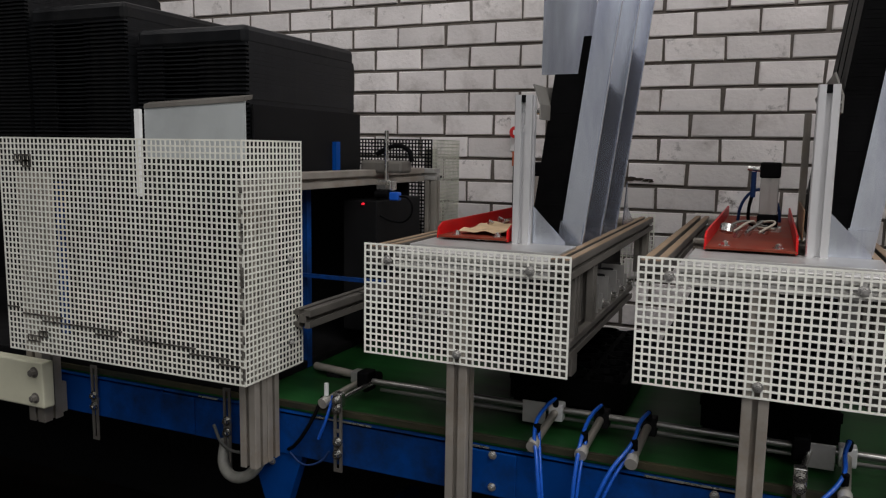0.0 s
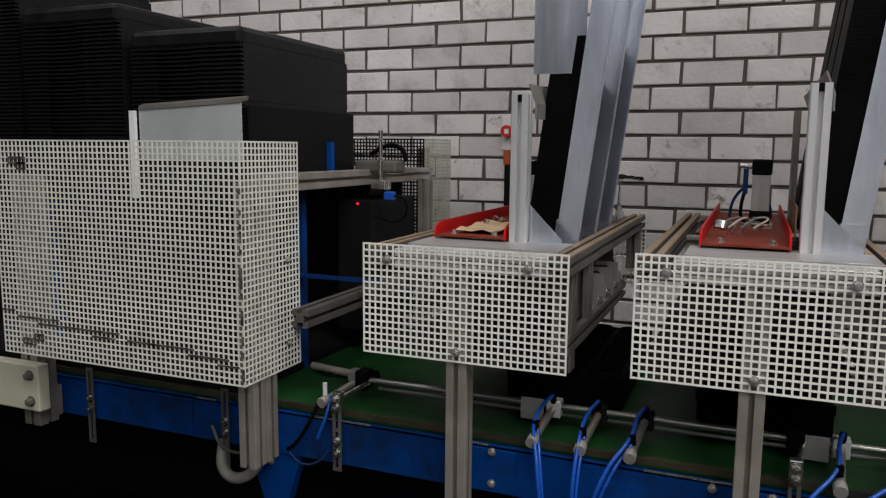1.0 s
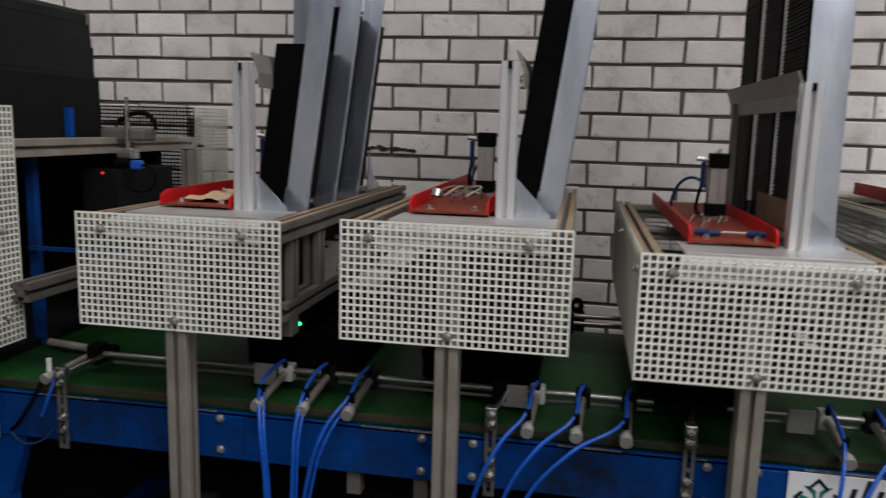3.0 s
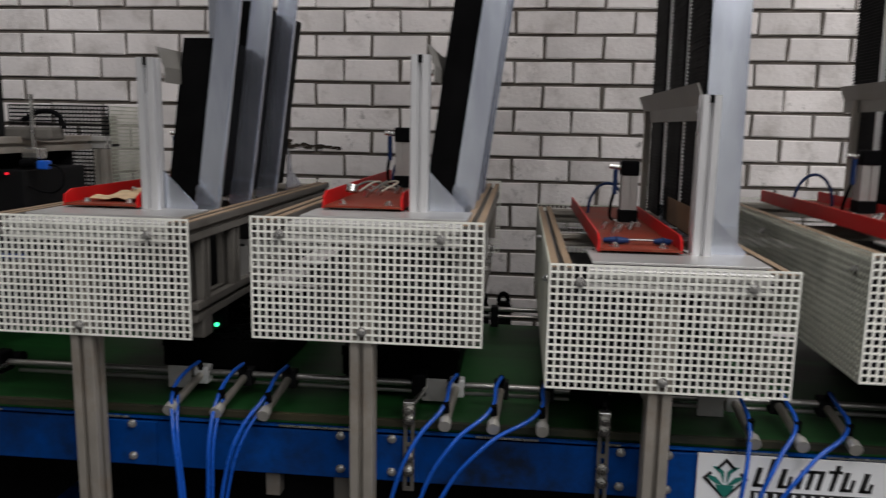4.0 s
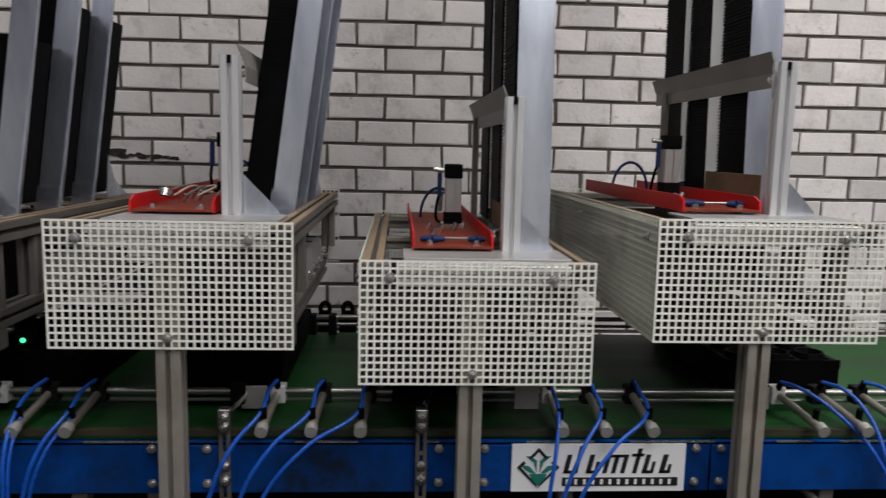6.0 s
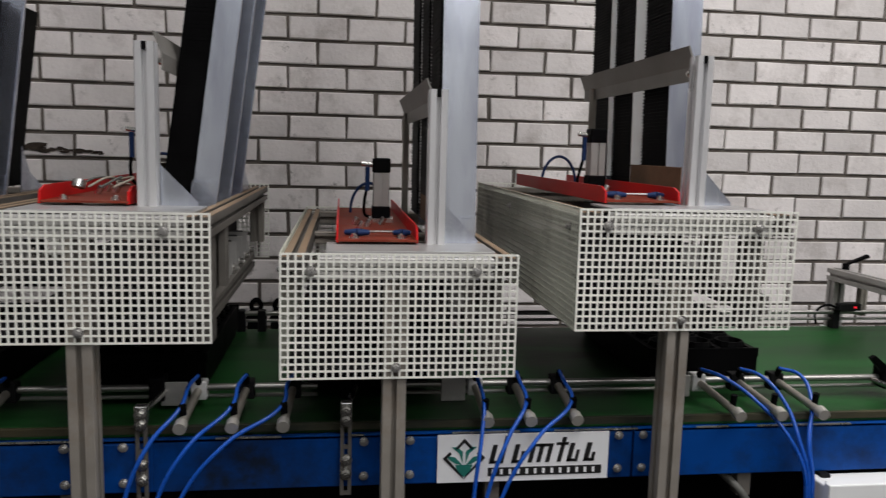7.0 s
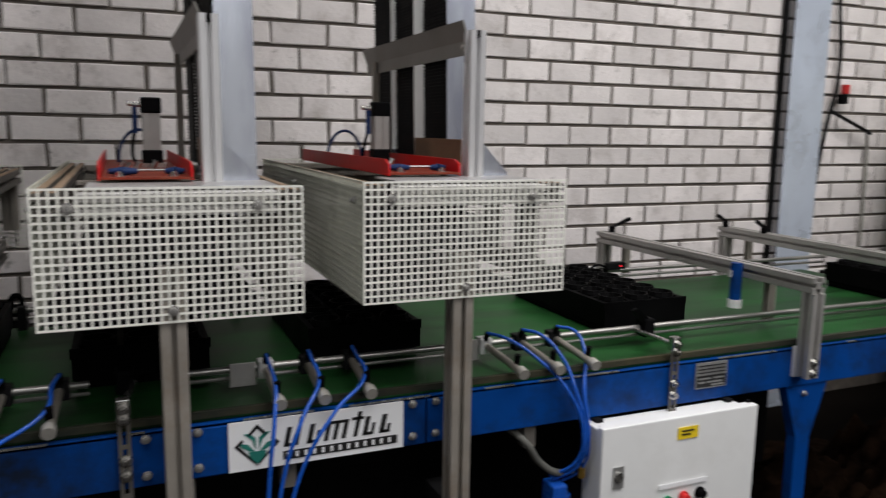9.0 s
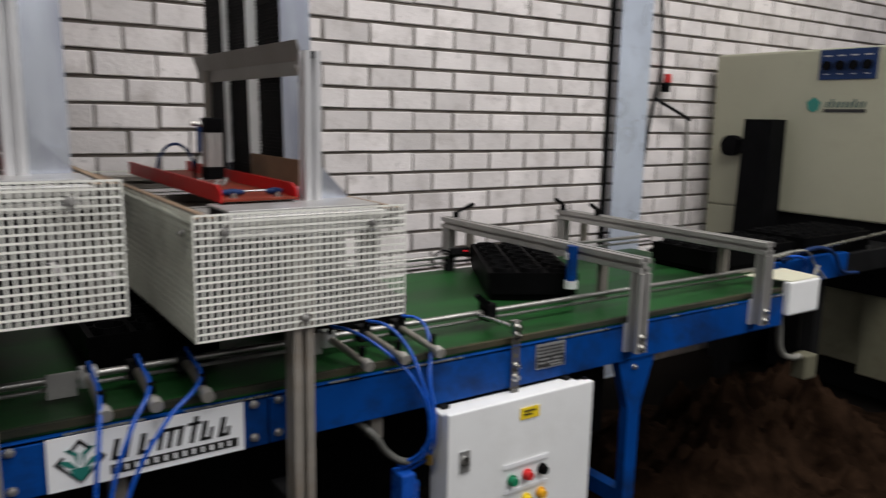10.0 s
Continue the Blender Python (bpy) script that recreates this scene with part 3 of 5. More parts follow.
def logo_plate():
    s = thing("maker_plate", "white sign with teal emblem and black bars on blue rail", "sign", (1.071, RAILY - 0.008, 0.759))
    part("plate", B(0, -0.002, 0, 0.361, 0.0, 0.102), M_LABEL, s)
    y = -0.0032

    def flat(name, pts, m, lift=0.0008):
        part(name, prism(bmesh.new(), [(a, y + 0.0009, b) for a, b in pts], (0, -lift, 0)), m, s)

    cx, cz = 0.055, 0.052
    flat("emblem_diamond", [(cx, cz + 0.042), (cx + 0.020, cz + 0.020), (cx + 0.014, cz + 0.018), (cx, cz + 0.033), (cx - 0.014, cz + 0.018), (cx - 0.020, cz + 0.020)], M_INK)
    for sgn in (-1, 1):
        flat("emblem_leaf", [(cx + sgn * 0.044, cz), (cx + sgn * 0.030, cz + 0.014), (cx + sgn * 0.026, cz + 0.009), (cx + sgn * 0.035, cz), (cx + sgn * 0.004, cz - 0.036), (cx, cz - 0.045)], M_INK)
        flat("emblem_petal", [(cx + sgn * 0.003, cz - 0.012), (cx + sgn * 0.010, cz + 0.010), (cx + sgn * 0.026, cz + 0.024), (cx + sgn * 0.015, cz + 0.024), (cx + sgn * 0.003, cz + 0.014)], M_TEAL)
        flat("emblem_petal", [(cx + sgn * 0.004, cz - 0.014), (cx + sgn * 0.018, cz + 0.002), (cx + sgn * 0.036, cz + 0.006), (cx + sgn * 0.030, cz - 0.003), (cx + sgn * 0.016, cz - 0.012)], M_TEAL)
    flat("emblem_cup", [(cx - 0.018, cz - 0.014), (cx + 0.018, cz - 0.014), (cx + 0.012, cz - 0.030), (cx, cz - 0.040), (cx - 0.012, cz - 0.030)], M_TEAL)
    # the lettering stands as a run of plain slanted strokes, the line below it as a black bar with light marks
    base = 0.039
    for x, z1, w in ((0.106, 0.079, 0.010), (0.127, 0.098, 0.009), (0.153, 0.079, 0.010), (0.170, 0.064, 0.007), (0.188, 0.079, 0.009), (0.206, 0.079, 0.009), (0.225, 0.079, 0.009), (0.250, 0.092, 0.009), (0.270, 0.079, 0.010), (0.287, 0.064, 0.007), (0.306, 0.079, 0.011), (0.322, 0.058, 0.007)):
        e = 0.22 * (z1 - base)
        flat("dark_bar", [(x, base), (x + w, base), (x + w + e, z1), (x + e, z1)], M_INK)
    for x, z, w in ((0.110, base, 0.018), (0.195, 0.073, 0.040), (0.248, 0.075, 0.026), (0.308, base, 0.022), (0.155, base, 0.016), (0.272, base, 0.016)):
        flat("dark_bar", [(x, z), (x + w, z), (x + w + 0.001, z + 0.006), (x + 0.001, z + 0.006)], M_INK)
    part("text_bar", B(0.105, y, 0.012, 0.347, y + 0.0009, 0.030), M_INK, s)
    for i in range(13):
        x = 0.113 + i * 0.0178
        part("light_mark", B(x, y - 0.0009, 0.0155, x + 0.0055, y - 0.0001, 0.0265), M_LABEL, s)


def name_plate():
    s = thing("rating_plate", "small engraved metal rating plate on the blue rail", "plate", (2.222, RAILY - 0.003, 0.788))
    part("plate", B(0, -0.001, 0, 0.101, 0.001, 0.068), M_PLATE, s)
    part("dark_field", B(0.003, -0.0022, 0.003, 0.098, -0.0012, 0.034), M_INK, s)
    for x, z, w in ((0.008, 0.024, 0.040), (0.056, 0.024, 0.034), (0.008, 0.014, 0.022), (0.036, 0.014, 0.050), (0.050, 0.006, 0.040)):
        part("light_line", B(x, -0.0032, z, x + w, -0.0023, z + 0.004), M_PLATE, s)
    for z in (0.040, 0.049, 0.058):
        part("dark_line", B(0.006, -0.0022, z, 0.094, -0.0012, z + 0.003), M_INK, s)


def gantry(x, near_top=1.062):
    g = thing("side_gantry", "aluminium profile gantry bridging the green belt", "gantry", group="gantries")
    part("crossbeam", tslot((x, RAILY - 0.045, near_top - 0.02), (x, -0.56, near_top - 0.02), 0.042), M_ALU_GREY, g)
    part("near_post", tslot((x, RAILY - 0.030, 0.79), (x, RAILY - 0.030, near_top - 0.042), 0.042), M_ALU_GREY, g)
    part("far_post", tslot((x, -0.585, 0.86), (x, -0.585, near_top - 0.042), 0.042), M_ALU_GREY, g)
    part("far_foot", B(x - 0.03, FAR + 0.006, 0.80, x + 0.03, -0.56, 0.86), M_ALU, g)
    part("near_plate", B(x - 0.024, RAILY - 0.009, 0.785, x + 0.024, RAILY - 0.001, 0.87), M_ALU, g)
    part("hanging_post", tslot((x + 0.03, -1.36, 0.90), (x + 0.03, -1.36, near_top - 0.042), 0.025, 0.006, 0.005), M_ALU_OLD, g)
    part("hanging_post", tslot((x + 0.03, -0.68, 0.92), (x + 0.03, -0.68, near_top - 0.042), 0.025, 0.006, 0.005), M_ALU_OLD, g)
    for z in (0.805, 0.835):
        part("bolt", hexbolt((x, RAILY - 0.051, z), (0, -1, 0), 0.009), M_STEEL, g)
    side = 1 if x < 3 else -1
    for y in (-0.60,) if x < 3 else (-0.60, -0.80):
        bm = cyl((x + 0.02 * side, y, near_top), (x + 0.02 * side, y, near_top + 0.022), 0.012, 12)
        prism(bm, [(x + 0.012 * side, y - 0.012, near_top + 0.02), (x + 0.028 * side, y - 0.012, near_top + 0.02), (x + 0.085 * side, y - 0.03, near_top + 0.046), (x + 0.080 * side, y - 0.03, near_top + 0.056)], (0, 0.016, 0))
        part("clamp_lever", bm, M_BLACK, g, "black plastic clamp lever")


def blue_sensor():
    s = thing("blue_sensor", "blue cylindrical sensor with a white foot hanging from the gantry", "sensor", (2.545, -1.29, 0))
    part("body", cyl((0, 0, 0.952), (0, 0, 1.062), 0.017, 20), M_BLUE, s, smooth=True)
    part("foot", cyl((0, 0, 0.930), (0, 0, 0.954), 0.021, 20), M_WHITE, s, smooth=True)
    part("strap", B(-0.021, 0.0, 1.02, 0.03, 0.012, 1.04), M_ALU, s)


def light_sensor():
    s = thing("light_barrier", "small dark light barrier with a glowing red window", "sensor", (2.54, -0.72, 0.955))
    part("housing", B(-0.05, -0.012, -0.01, 0.03, 0.012, 0.014, 0.003), M_DARK, s)
    part("window", B(0.002, -0.0145, 0.0, 0.010, -0.0125, 0.005), M_LED_R, s, "glowing red window")
    tube("lead", [(-0.05, 0, 0.0), (-0.09, 0, 0.008), (-0.11, 0.02, -0.02), (-0.10, 0.03, -0.06)], 0.004, M_BLACK, s)


def control_cabinet():
    c = thing("control_cabinet", "white steel control cabinet with coloured buttons under the conveyor", "cabinet", (1.89, -1.58, 0))
    part("body", B(0.012, 0.016, 0.17, 0.462, 0.085, 0.744, 0.004), M_WHITE, c)
    door = part("door", B(0.004, -0.004, 0.160, 0.472, 0.0155, 0.757, 0.003), M_WHITE, c)
    part("hinge", cyl((0.462, 0.020, 0.70), (0.462, 0.020, 0.762), 0.005, 10), M_DARK, c)
    part("top_lip", B(0.014, 0.018, 0.7442, 0.460, 0.026, 0.7545), M_WHITE, c)
    part("warning_label", B(0.220, -0.006, 0.700, 0.282, -0.0045, 0.730), M_YELLOW, door, "yellow warning label")
    for z, x1 in ((0.719, 0.268), (0.710, 0.258)):
        part("label_bar", B(0.232, -0.0072, z, x1, -0.0061, z + 0.004), M_INK, door)
    part("lock", cyl((0.052, -0.004, 0.635), (0.052, -0.012, 0.635), 0.012, 16), M_STEEL, door)
    part("lock_plate", B(0.037, -0.0075, 0.605, 0.067, -0.0045, 0.66, 0.001), M_PLATE, door)
    part("label_strip", B(0.172, -0.0075, 0.580, 0.318, -0.006, 0.592), M_LABEL, door)
    part("label_strip", B(0.176, -0.0075, 0.512, 0.316, -0.006, 0.522), M_LABEL, door)
    for x, z, m in ((0.200, 0.546, M_GREENBTN), (0.249, 0.550, M_REDBTN), (0.299, 0.553, M_BLACK), (0.249, 0.484, M_YELLOW), (0.297, 0.488, M_AMBER), (0.200, 0.480, M_BLACK)):
        bm = cyl((x, -0.0042, z), (x, -0.010, z), 0.0145, 18)
        cyl((x, -0.010, z), (x, -0.022, z), 0.0105, 18, bm)
        part("button", bm, m, door)
    for x in (0.03, 0.43):
        part("hanger_strap", B(x, 0.06, 0.7442, x + 0.02, 0.12, 0.752), M_DARK, c)
        part("stand_leg", B(x, 0.06, 0.0, x + 0.03, 0.09, 0.16), M_DARK, c)
    tube("conduit", [(-0.02, 0.075, 0.63), (-0.06, 0.075, 0.628), (-0.11, 0.08, 0.66), (-0.15, 0.08, 0.715), (-0.18, 0.12, 0.745)], 0.009, M_ROPE, c, "dark corrugated conduit")
    vb = part("valve", B(-0.085, 0.055, 0.51, -0.045, 0.11, 0.605, 0.006), M_HOSE, c, "blue air valve")
    part("valve_bowl", cyl((-0.04, 0.08, 0.47), (-0.04, 0.08, 0.57), 0.016, 14), M_HOSE, vb, "blue filter bowl")
    part("fitting", cyl((-0.012, 0.05, 0.62), (-0.012, 0.05, 0.645), 0.009, 10), M_BRASS, c, "brass fitting")


# ---------------------------------------------------------------- dispensing heads
# each head: centre x, top of its front guard, lean of its chute to the side and back, for each metre of height
HEADS = ((-0.144, 1.297, (0.110, 0.07)), (0.421, 1.308, (0.130, 0.05)), (0.984, 1.322, None), (1.542, 1.327, None))
GUIDES = (((0.131, 0.180), (-1.352, -1.151, -0.955)), ((0.131, 0.180), (-1.300, -1.090, -0.880)), ((0.108, 0.187), (-1.300, -1.070, -0.830)), ((0.110, 0.185), (-1.220, -0.990, -0.800)))
FRONT, BACK = -1.595, -0.50


def shear(bm, lean):
    side, back = lean or (0.0, 0.05)
    for v in bm.verts:
        v.co.x += side * max(v.co.z, 0)
        v.co.y += back * max(v.co.z, 0)
    return bm


def head(i):
    xc, top, lean = HEADS[i]
    h = thing("dispensing_head", "aluminium tray dispensing head with cream perforated guard and red channel", "machine head", (xc, 0, top), "dispensing heads")
    w = 0.22
    # guards
    fg = perforated("front_guard", M_PERF, h, (-w, FRONT + 0.002, -16.5 * PITCH - 0.004), (1, 0, 0), (0, 0, 1), 32, 17, label="cream perforated front guard")
    if i >= 2:
        sg = perforated("side_guard", M_PERF_SHADED, h, (-w, FRONT + 79.5 * PITCH, -16.5 * PITCH - 0.004), (0, -1, 0), (0, 0, 1), 79, 17, label="cream perforated side guard")
        for y in (FRONT + 0.06, FRONT + 0.60):
            part("guard_bolt", hexbolt((-w - 0.002, y, -0.035), (-1, 0, 0), 0.006), M_BOLT, sg)
    perforated("rear_guard", M_PERF_DIRTY, h, (-w, BACK + 0.01, -16.5 * PITCH - 0.004), (1, 0, 0), (0, 0, 1), 32, 17)
    for x, z in ((-0.165, -0.028), (0.142, -0.028), (-0.007, -0.211)):
        bm = hexbolt((x, FRONT, z), (0, -1, 0), 0.0066, 0.008)
        part("guard_bolt", bm, M_BOLT, fg)
    # frame
    zt = -0.012
    s = 0.04
    for x in (-w + 0.022, w - 0.022):
        part("side_beam", tslot((x, FRONT + 0.008, zt - s / 2 + 0.008), (x, BACK, zt - s / 2 + 0.008), s), M_GRIME_SHADE, h, "dark aluminium side beam")
        for a, b in ((-0.0195, -0.0055), (0.0055, 0.0195)):
            part("peat_dust", B(x + a, FRONT + 0.009, -0.0038, x + b, BACK - 0.001, -0.0028), M_WOODY, h, "brown peat dust on the beam")
    part("front_beam", tslot((-0.150, FRONT + 0.026, -0.0255), (0.176, FRONT + 0.026, -0.0255), s, 0.011, 0.0135), M_ALU_FRONT, h)
    part("rear_beam", tslot((-w + 0.042, BACK - 0.03, zt - s / 2 + 0.004), (w - 0.042, BACK - 0.03, zt - s / 2 + 0.004), s), M_ALU_OLD, h)
    part("mid_beam", tslot((-w + 0.042, -1.0, zt - s / 2 - 0.004), (w - 0.042, -1.0, zt - s / 2 - 0.004), 0.03), M_ALU_OLD, h)
    part("front_plate", B(-0.140, FRONT + 0.050, -0.0025, 0.186, FRONT + 0.186, 0.0025, 0.001), M_ALU_PLATE, h, "bare aluminium front plate")
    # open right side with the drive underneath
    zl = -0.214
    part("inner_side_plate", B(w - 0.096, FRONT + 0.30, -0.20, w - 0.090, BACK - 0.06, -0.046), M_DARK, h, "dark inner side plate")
    # lower beam and stays coloured dark for the shade under the frame
    part("lower_beam", tslot((w - 0.03, FRONT + 0.06, zl + 0.02), (w - 0.03, -0.80, zl + 0.02), s), M_GRIME_SHADE, h)
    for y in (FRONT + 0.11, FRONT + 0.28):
        part("stay", tslot((w - 0.03, y, zl + 0.04), (w - 0.03, y, zt - s + 0.008), s), M_GRIME_SHADE, h)
    part("stay_foot", B(w - 0.05, FRONT + 0.088, zl - 0.040, w - 0.010, FRONT + 0.132, zl + 0.001, 0.003), M_GRIME_SHADE, h)
    for k, y in enumerate((-1.20, -1.09, -0.98, -0.87)):
        bm = bx(bmesh.new(), w - 0.080, y - 0.034, -0.185, w - 0.018, y - 0.030, -0.105)
        bx(bm, w - 0.080, y + 0.010, -0.185, w - 0.018, y + 0.014, -0.135)
        bx(bm, w - 0.080, y - 0.034, -0.190, w - 0.018, y + 0.014, -0.185)
        bk = part("pusher_bracket", bm, M_ALU_GREY, h, "pale folded bracket")
        part("pusher_bolt", hexbolt((w - 0.018, y + 0.026, -0.160), (1, 0, 0), 0.008, 0.010), M_STEEL, bk)
        pc = part("pusher_cylinder", cyl((w - 0.05, y - 0.008, -0.184), (w - 0.05, y - 0.008, -0.128), 0.015, 18), M_ALU_GREY, h, smooth=True)
        part("pusher_cap", cyl((w - 0.05, y - 0.008, -0.127), (w - 0.05, y - 0.008, -0.105), 0.018, 18), M_DARK, pc, smooth=True)
    part("end_stay", tslot((w - 0.03, BACK - 0.04, zl + 0.04), (w - 0.03, BACK - 0.04, zt - s + 0.008), s), M_ALU_OLD, h)
    # dark sheet in place of the head's dark open inside
    part("inner_shade_plate", B(-w + 0.05, FRONT + 0.12, -0.15, w - 0.10, BACK - 0.06, -0.142), M_DARK, h)
    # unseen plate added to keep light off the belt below
    part("belt_shade_plate", B(-w + 0.006, FRONT + 0.055, -0.236, w - 0.055, BACK - 0.01, -0.232), M_DARK, h)
    # red channel
    y0, y1 = FRONT + 0.150, -0.62
    ch = part("channel_floor", B(-0.118, y0, 0.008, 0.044, y1, 0.012), M_REDFLOOR, h, "scuffed orange-red channel floor")
    for x in (-0.121, 0.041):
        bm = prism(bmesh.new(), [(x, y0, 0.006), (x, y1, 0.006), (x, y1, 0.04), (x, y0 + 0.03, 0.04), (x, y0 + 0.004, 0.03)], (0.004, 0, 0))
        part("channel_flange", bm, M_RED, ch, "red channel flange")
    for x in (-0.085, 0.012):
        part("channel_bolt", hexbolt((x, y0 + 0.03, 0.012), (0, 0, 1), 0.0075), M_STEEL, ch)
    # air cylinder standing in the channel
    cy = -1.05
    cx = -0.012
    part("cylinder_foot", B(cx - 0.03, cy - 0.03, 0.012, cx + 0.03, cy + 0.03, 0.022), M_STEEL, h)
    part("cylinder_base", B(cx - 0.023, cy - 0.023, 0.022, cx + 0.023, cy + 0.023, 0.052, 0.004), M_BLACK, h)
    bm = tslot((cx, cy, 0.052), (cx, cy, 0.136), 0.040, 0.006, 0.004)
    cb = part("cylinder_body", bm, M_ALU_GREY, h)
    part("cylinder_head", B(cx - 0.0225, cy - 0.0225, 0.136, cx + 0.0225, cy + 0.0225, 0.172, 0.004), M_BLACK, cb)
    part("air_fitting", cyl((cx - 0.022, cy, 0.155), (cx - 0.05, cy, 0.158), 0.006, 10), M_STEEL, cb)
    part("flow_valve", cyl((cx - 0.035, cy - 0.01, 0.09), (cx - 0.035, cy - 0.01, 0.15), 0.006, 10), M_PANELBLUE, cb)
    arch = [(cx - 0.022 + 0.052 * math.cos(q), cy + 0.26, 0.012 + 0.085 * math.sin(q)) for q in (math.pi * k / 8 for k in range(9))]
    tube("loop_hose", arch, 0.0042, M_PANELBLUE, h, "dark blue arch of hose")
    tube("valve_hose", [(cx - 0.037, cy - 0.01, 0.092), (cx - 0.042, cy, 0.06), (cx - 0.040, cy + 0.02, 0.03), (cx - 0.025, cy + 0.05, 0.018)], 0.0040, M_BLACK, h)
    for dx, dy in ((-0.07, -0.10), (-0.04, -0.14), (-0.005, -0.09), (-0.06, -0.2)):
        part("clip", cyl((cx + dx, cy + dy, 0.012), (cx + dx + 0.01, cy + dy, 0.03), 0.007, 8), M_STEEL, h)
    if i == 0:
        bm = bmesh.new()
        g = bmesh.ops.create_grid(bm, x_segments=12, y_segments=16, size=0.5)
        for v in bm.verts:
            v.co = Vector((v.co.x * 0.11 - 0.03, v.co.y * 0.20 + FRONT + 0.29, 0.022 + 0.007 * noise.noise(Vector((v.co.x * 4, v.co.y * 4, 1.7)))))
        bmesh.ops.solidify(bm, geom=bm.faces[:], thickness=0.0015)
        part("dry_leaf", bm, M_PAPER, h, "dry tan leaf lying in the channel")
    elif i == 1:
        for k in range(4):
            a = 0.05 * k
            tube("loose_lead", [(-0.10 + a * 0.5, -1.30, 0.03), (-0.06 + a * 0.4, -1.27 + a * 0.2, 0.05), (-0.03, -1.24, 0.042), (0.005, -1.28, 0.036)], 0.0025, M_LEAD if k % 2 else M_ROPE, h)
        part("ring_lug", cyl((-0.088, -1.32, 0.03), (-0.086, -1.315, 0.045), 0.014, 14), M_STEEL, h)
    else:
        ch_y = FRONT + 0.215
        part("cross_rod", cyl((-0.10, ch_y, 0.022), (0.036, ch_y, 0.022), 0.0026, 8), M_ROD, h)
        for a, b in ((-0.104, -0.052), (-0.002, 0.034)):
            bm = cyl((a, ch_y, 0.020), ((a + b) / 2, ch_y - 0.004, 0.0205), 0.005, 12, r1=0.0085)
            cyl(((a + b) / 2, ch_y - 0.004, 0.0205), (b, ch_y, 0.020), 0.0085, 12, bm, 0.005)
            part("cross_hose", bm, M_PANELBLUE, h, "dark blue air hose across the channel", smooth=True)
    rx = 0.094 if i == 2 else 0.104 if i == 3 else 0.054
    part("rusty_sheet", B(rx, -1.31, 0.02, rx + 0.003, -1.0, 0.082, 0.001), M_RUST, h, "rusty brown sheet below the trays")
    # uprights, bent guide sheet between them, gussets
    ux = (0.070, 0.077, 0.082, 0.084)[i]
    part("front_upright", tslot((ux, FRONT + 0.174, 0.0025), (ux, FRONT + 0.174, 0.317), 0.037, 0.010, 0.0145), M_UPRIGHT, h)
    # black block stands in for the dark hole at the slot's top
    part("slot_hole_block", B(ux - 0.0048, FRONT + 0.157, 0.302, ux + 0.0048, FRONT + 0.170, 0.3168), M_BLACK, h, "black block for the dark slot hole")
    part("rear_upright", tslot((ux - 0.008, -0.74, 0.006), (ux - 0.008, -0.74, 0.30), 0.018, 0.005, 0.004), M_ALU_OLD, h)
    xb = ux - 0.0195 + (0.046 if lean else 0.016)
    bm = prism(bmesh.new(), [(xb, FRONT + 0.194, 0.268), (xb, FRONT + 0.194, 0.300), (xb - 0.016, FRONT + 0.194, 0.342), (xb - 0.019, FRONT + 0.194, 0.341), (xb - 0.003, FRONT + 0.194, 0.299), (xb - 0.003, FRONT + 0.194, 0.268)], (0, 0.75, 0))
    gs = part("guide_sheet", bm, M_SHEET, h, "bent grey guide sheet")
    part("sheet_bolt", hexbolt((xb - 0.003, FRONT + 0.210, 0.285), (-1, 0, 0), 0.007), M_STEEL, gs)
    part("gusset", prism(bmesh.new(), [(ux + 0.02, FRONT + 0.182, 0.0028), (ux + 0.02, FRONT + 0.182, 0.084), (ux + 0.092, FRONT + 0.182, 0.009), (ux + 0.092, FRONT + 0.182, 0.0028)], (0, 0.003, 0)), M_GALV, h)
    # chute guides: three galvanised angles with a welded foot
    (x0, x1), ys = GUIDES[i]
    for k, y in enumerate(ys):
        bm = bmesh.new()
        bx(bm, x0, y, -0.02, x1, y + 0.003, 1.3)
        bx(bm, x1 - 0.0005, y + 0.003, -0.02, x1 + 0.002, y + 0.014, 1.3)
        bx(bm, x0 - 0.001, y - 0.003, 0.046, x1 + 0.001, y - 0.0002, 0.049)
        cg = part("chute_guide", shear(bm, lean), M_GALV if lean or k == 0 else M_WHITE, h, "galvanised chute guide angle" if lean or k == 0 else "pale chute guide strip")
        part("guide_foot", shear(B(x0 - 0.001, y - 0.004, -0.01, x1 + 0.001, y - 0.0005, 0.045), lean), M_GALV, cg)
    bm = prism(bmesh.new(), [(x1 + 0.003, -0.86, 0.0), (x1 + 0.003, -0.70, 0.0), (x1 + 0.003, -0.80, 0.05), (x1 + 0.010, -0.86, 0.12)], (0.003, 0, 0))
    part("rear_gusset", bm, M_GALV, h)
    if i == 0:
        part("rear_chute_plate", B(-0.137, -0.60, 0.44, 0.03, -0.597, 1.25), M_GALV, h, "pale galvanised rear chute plate")
    return h


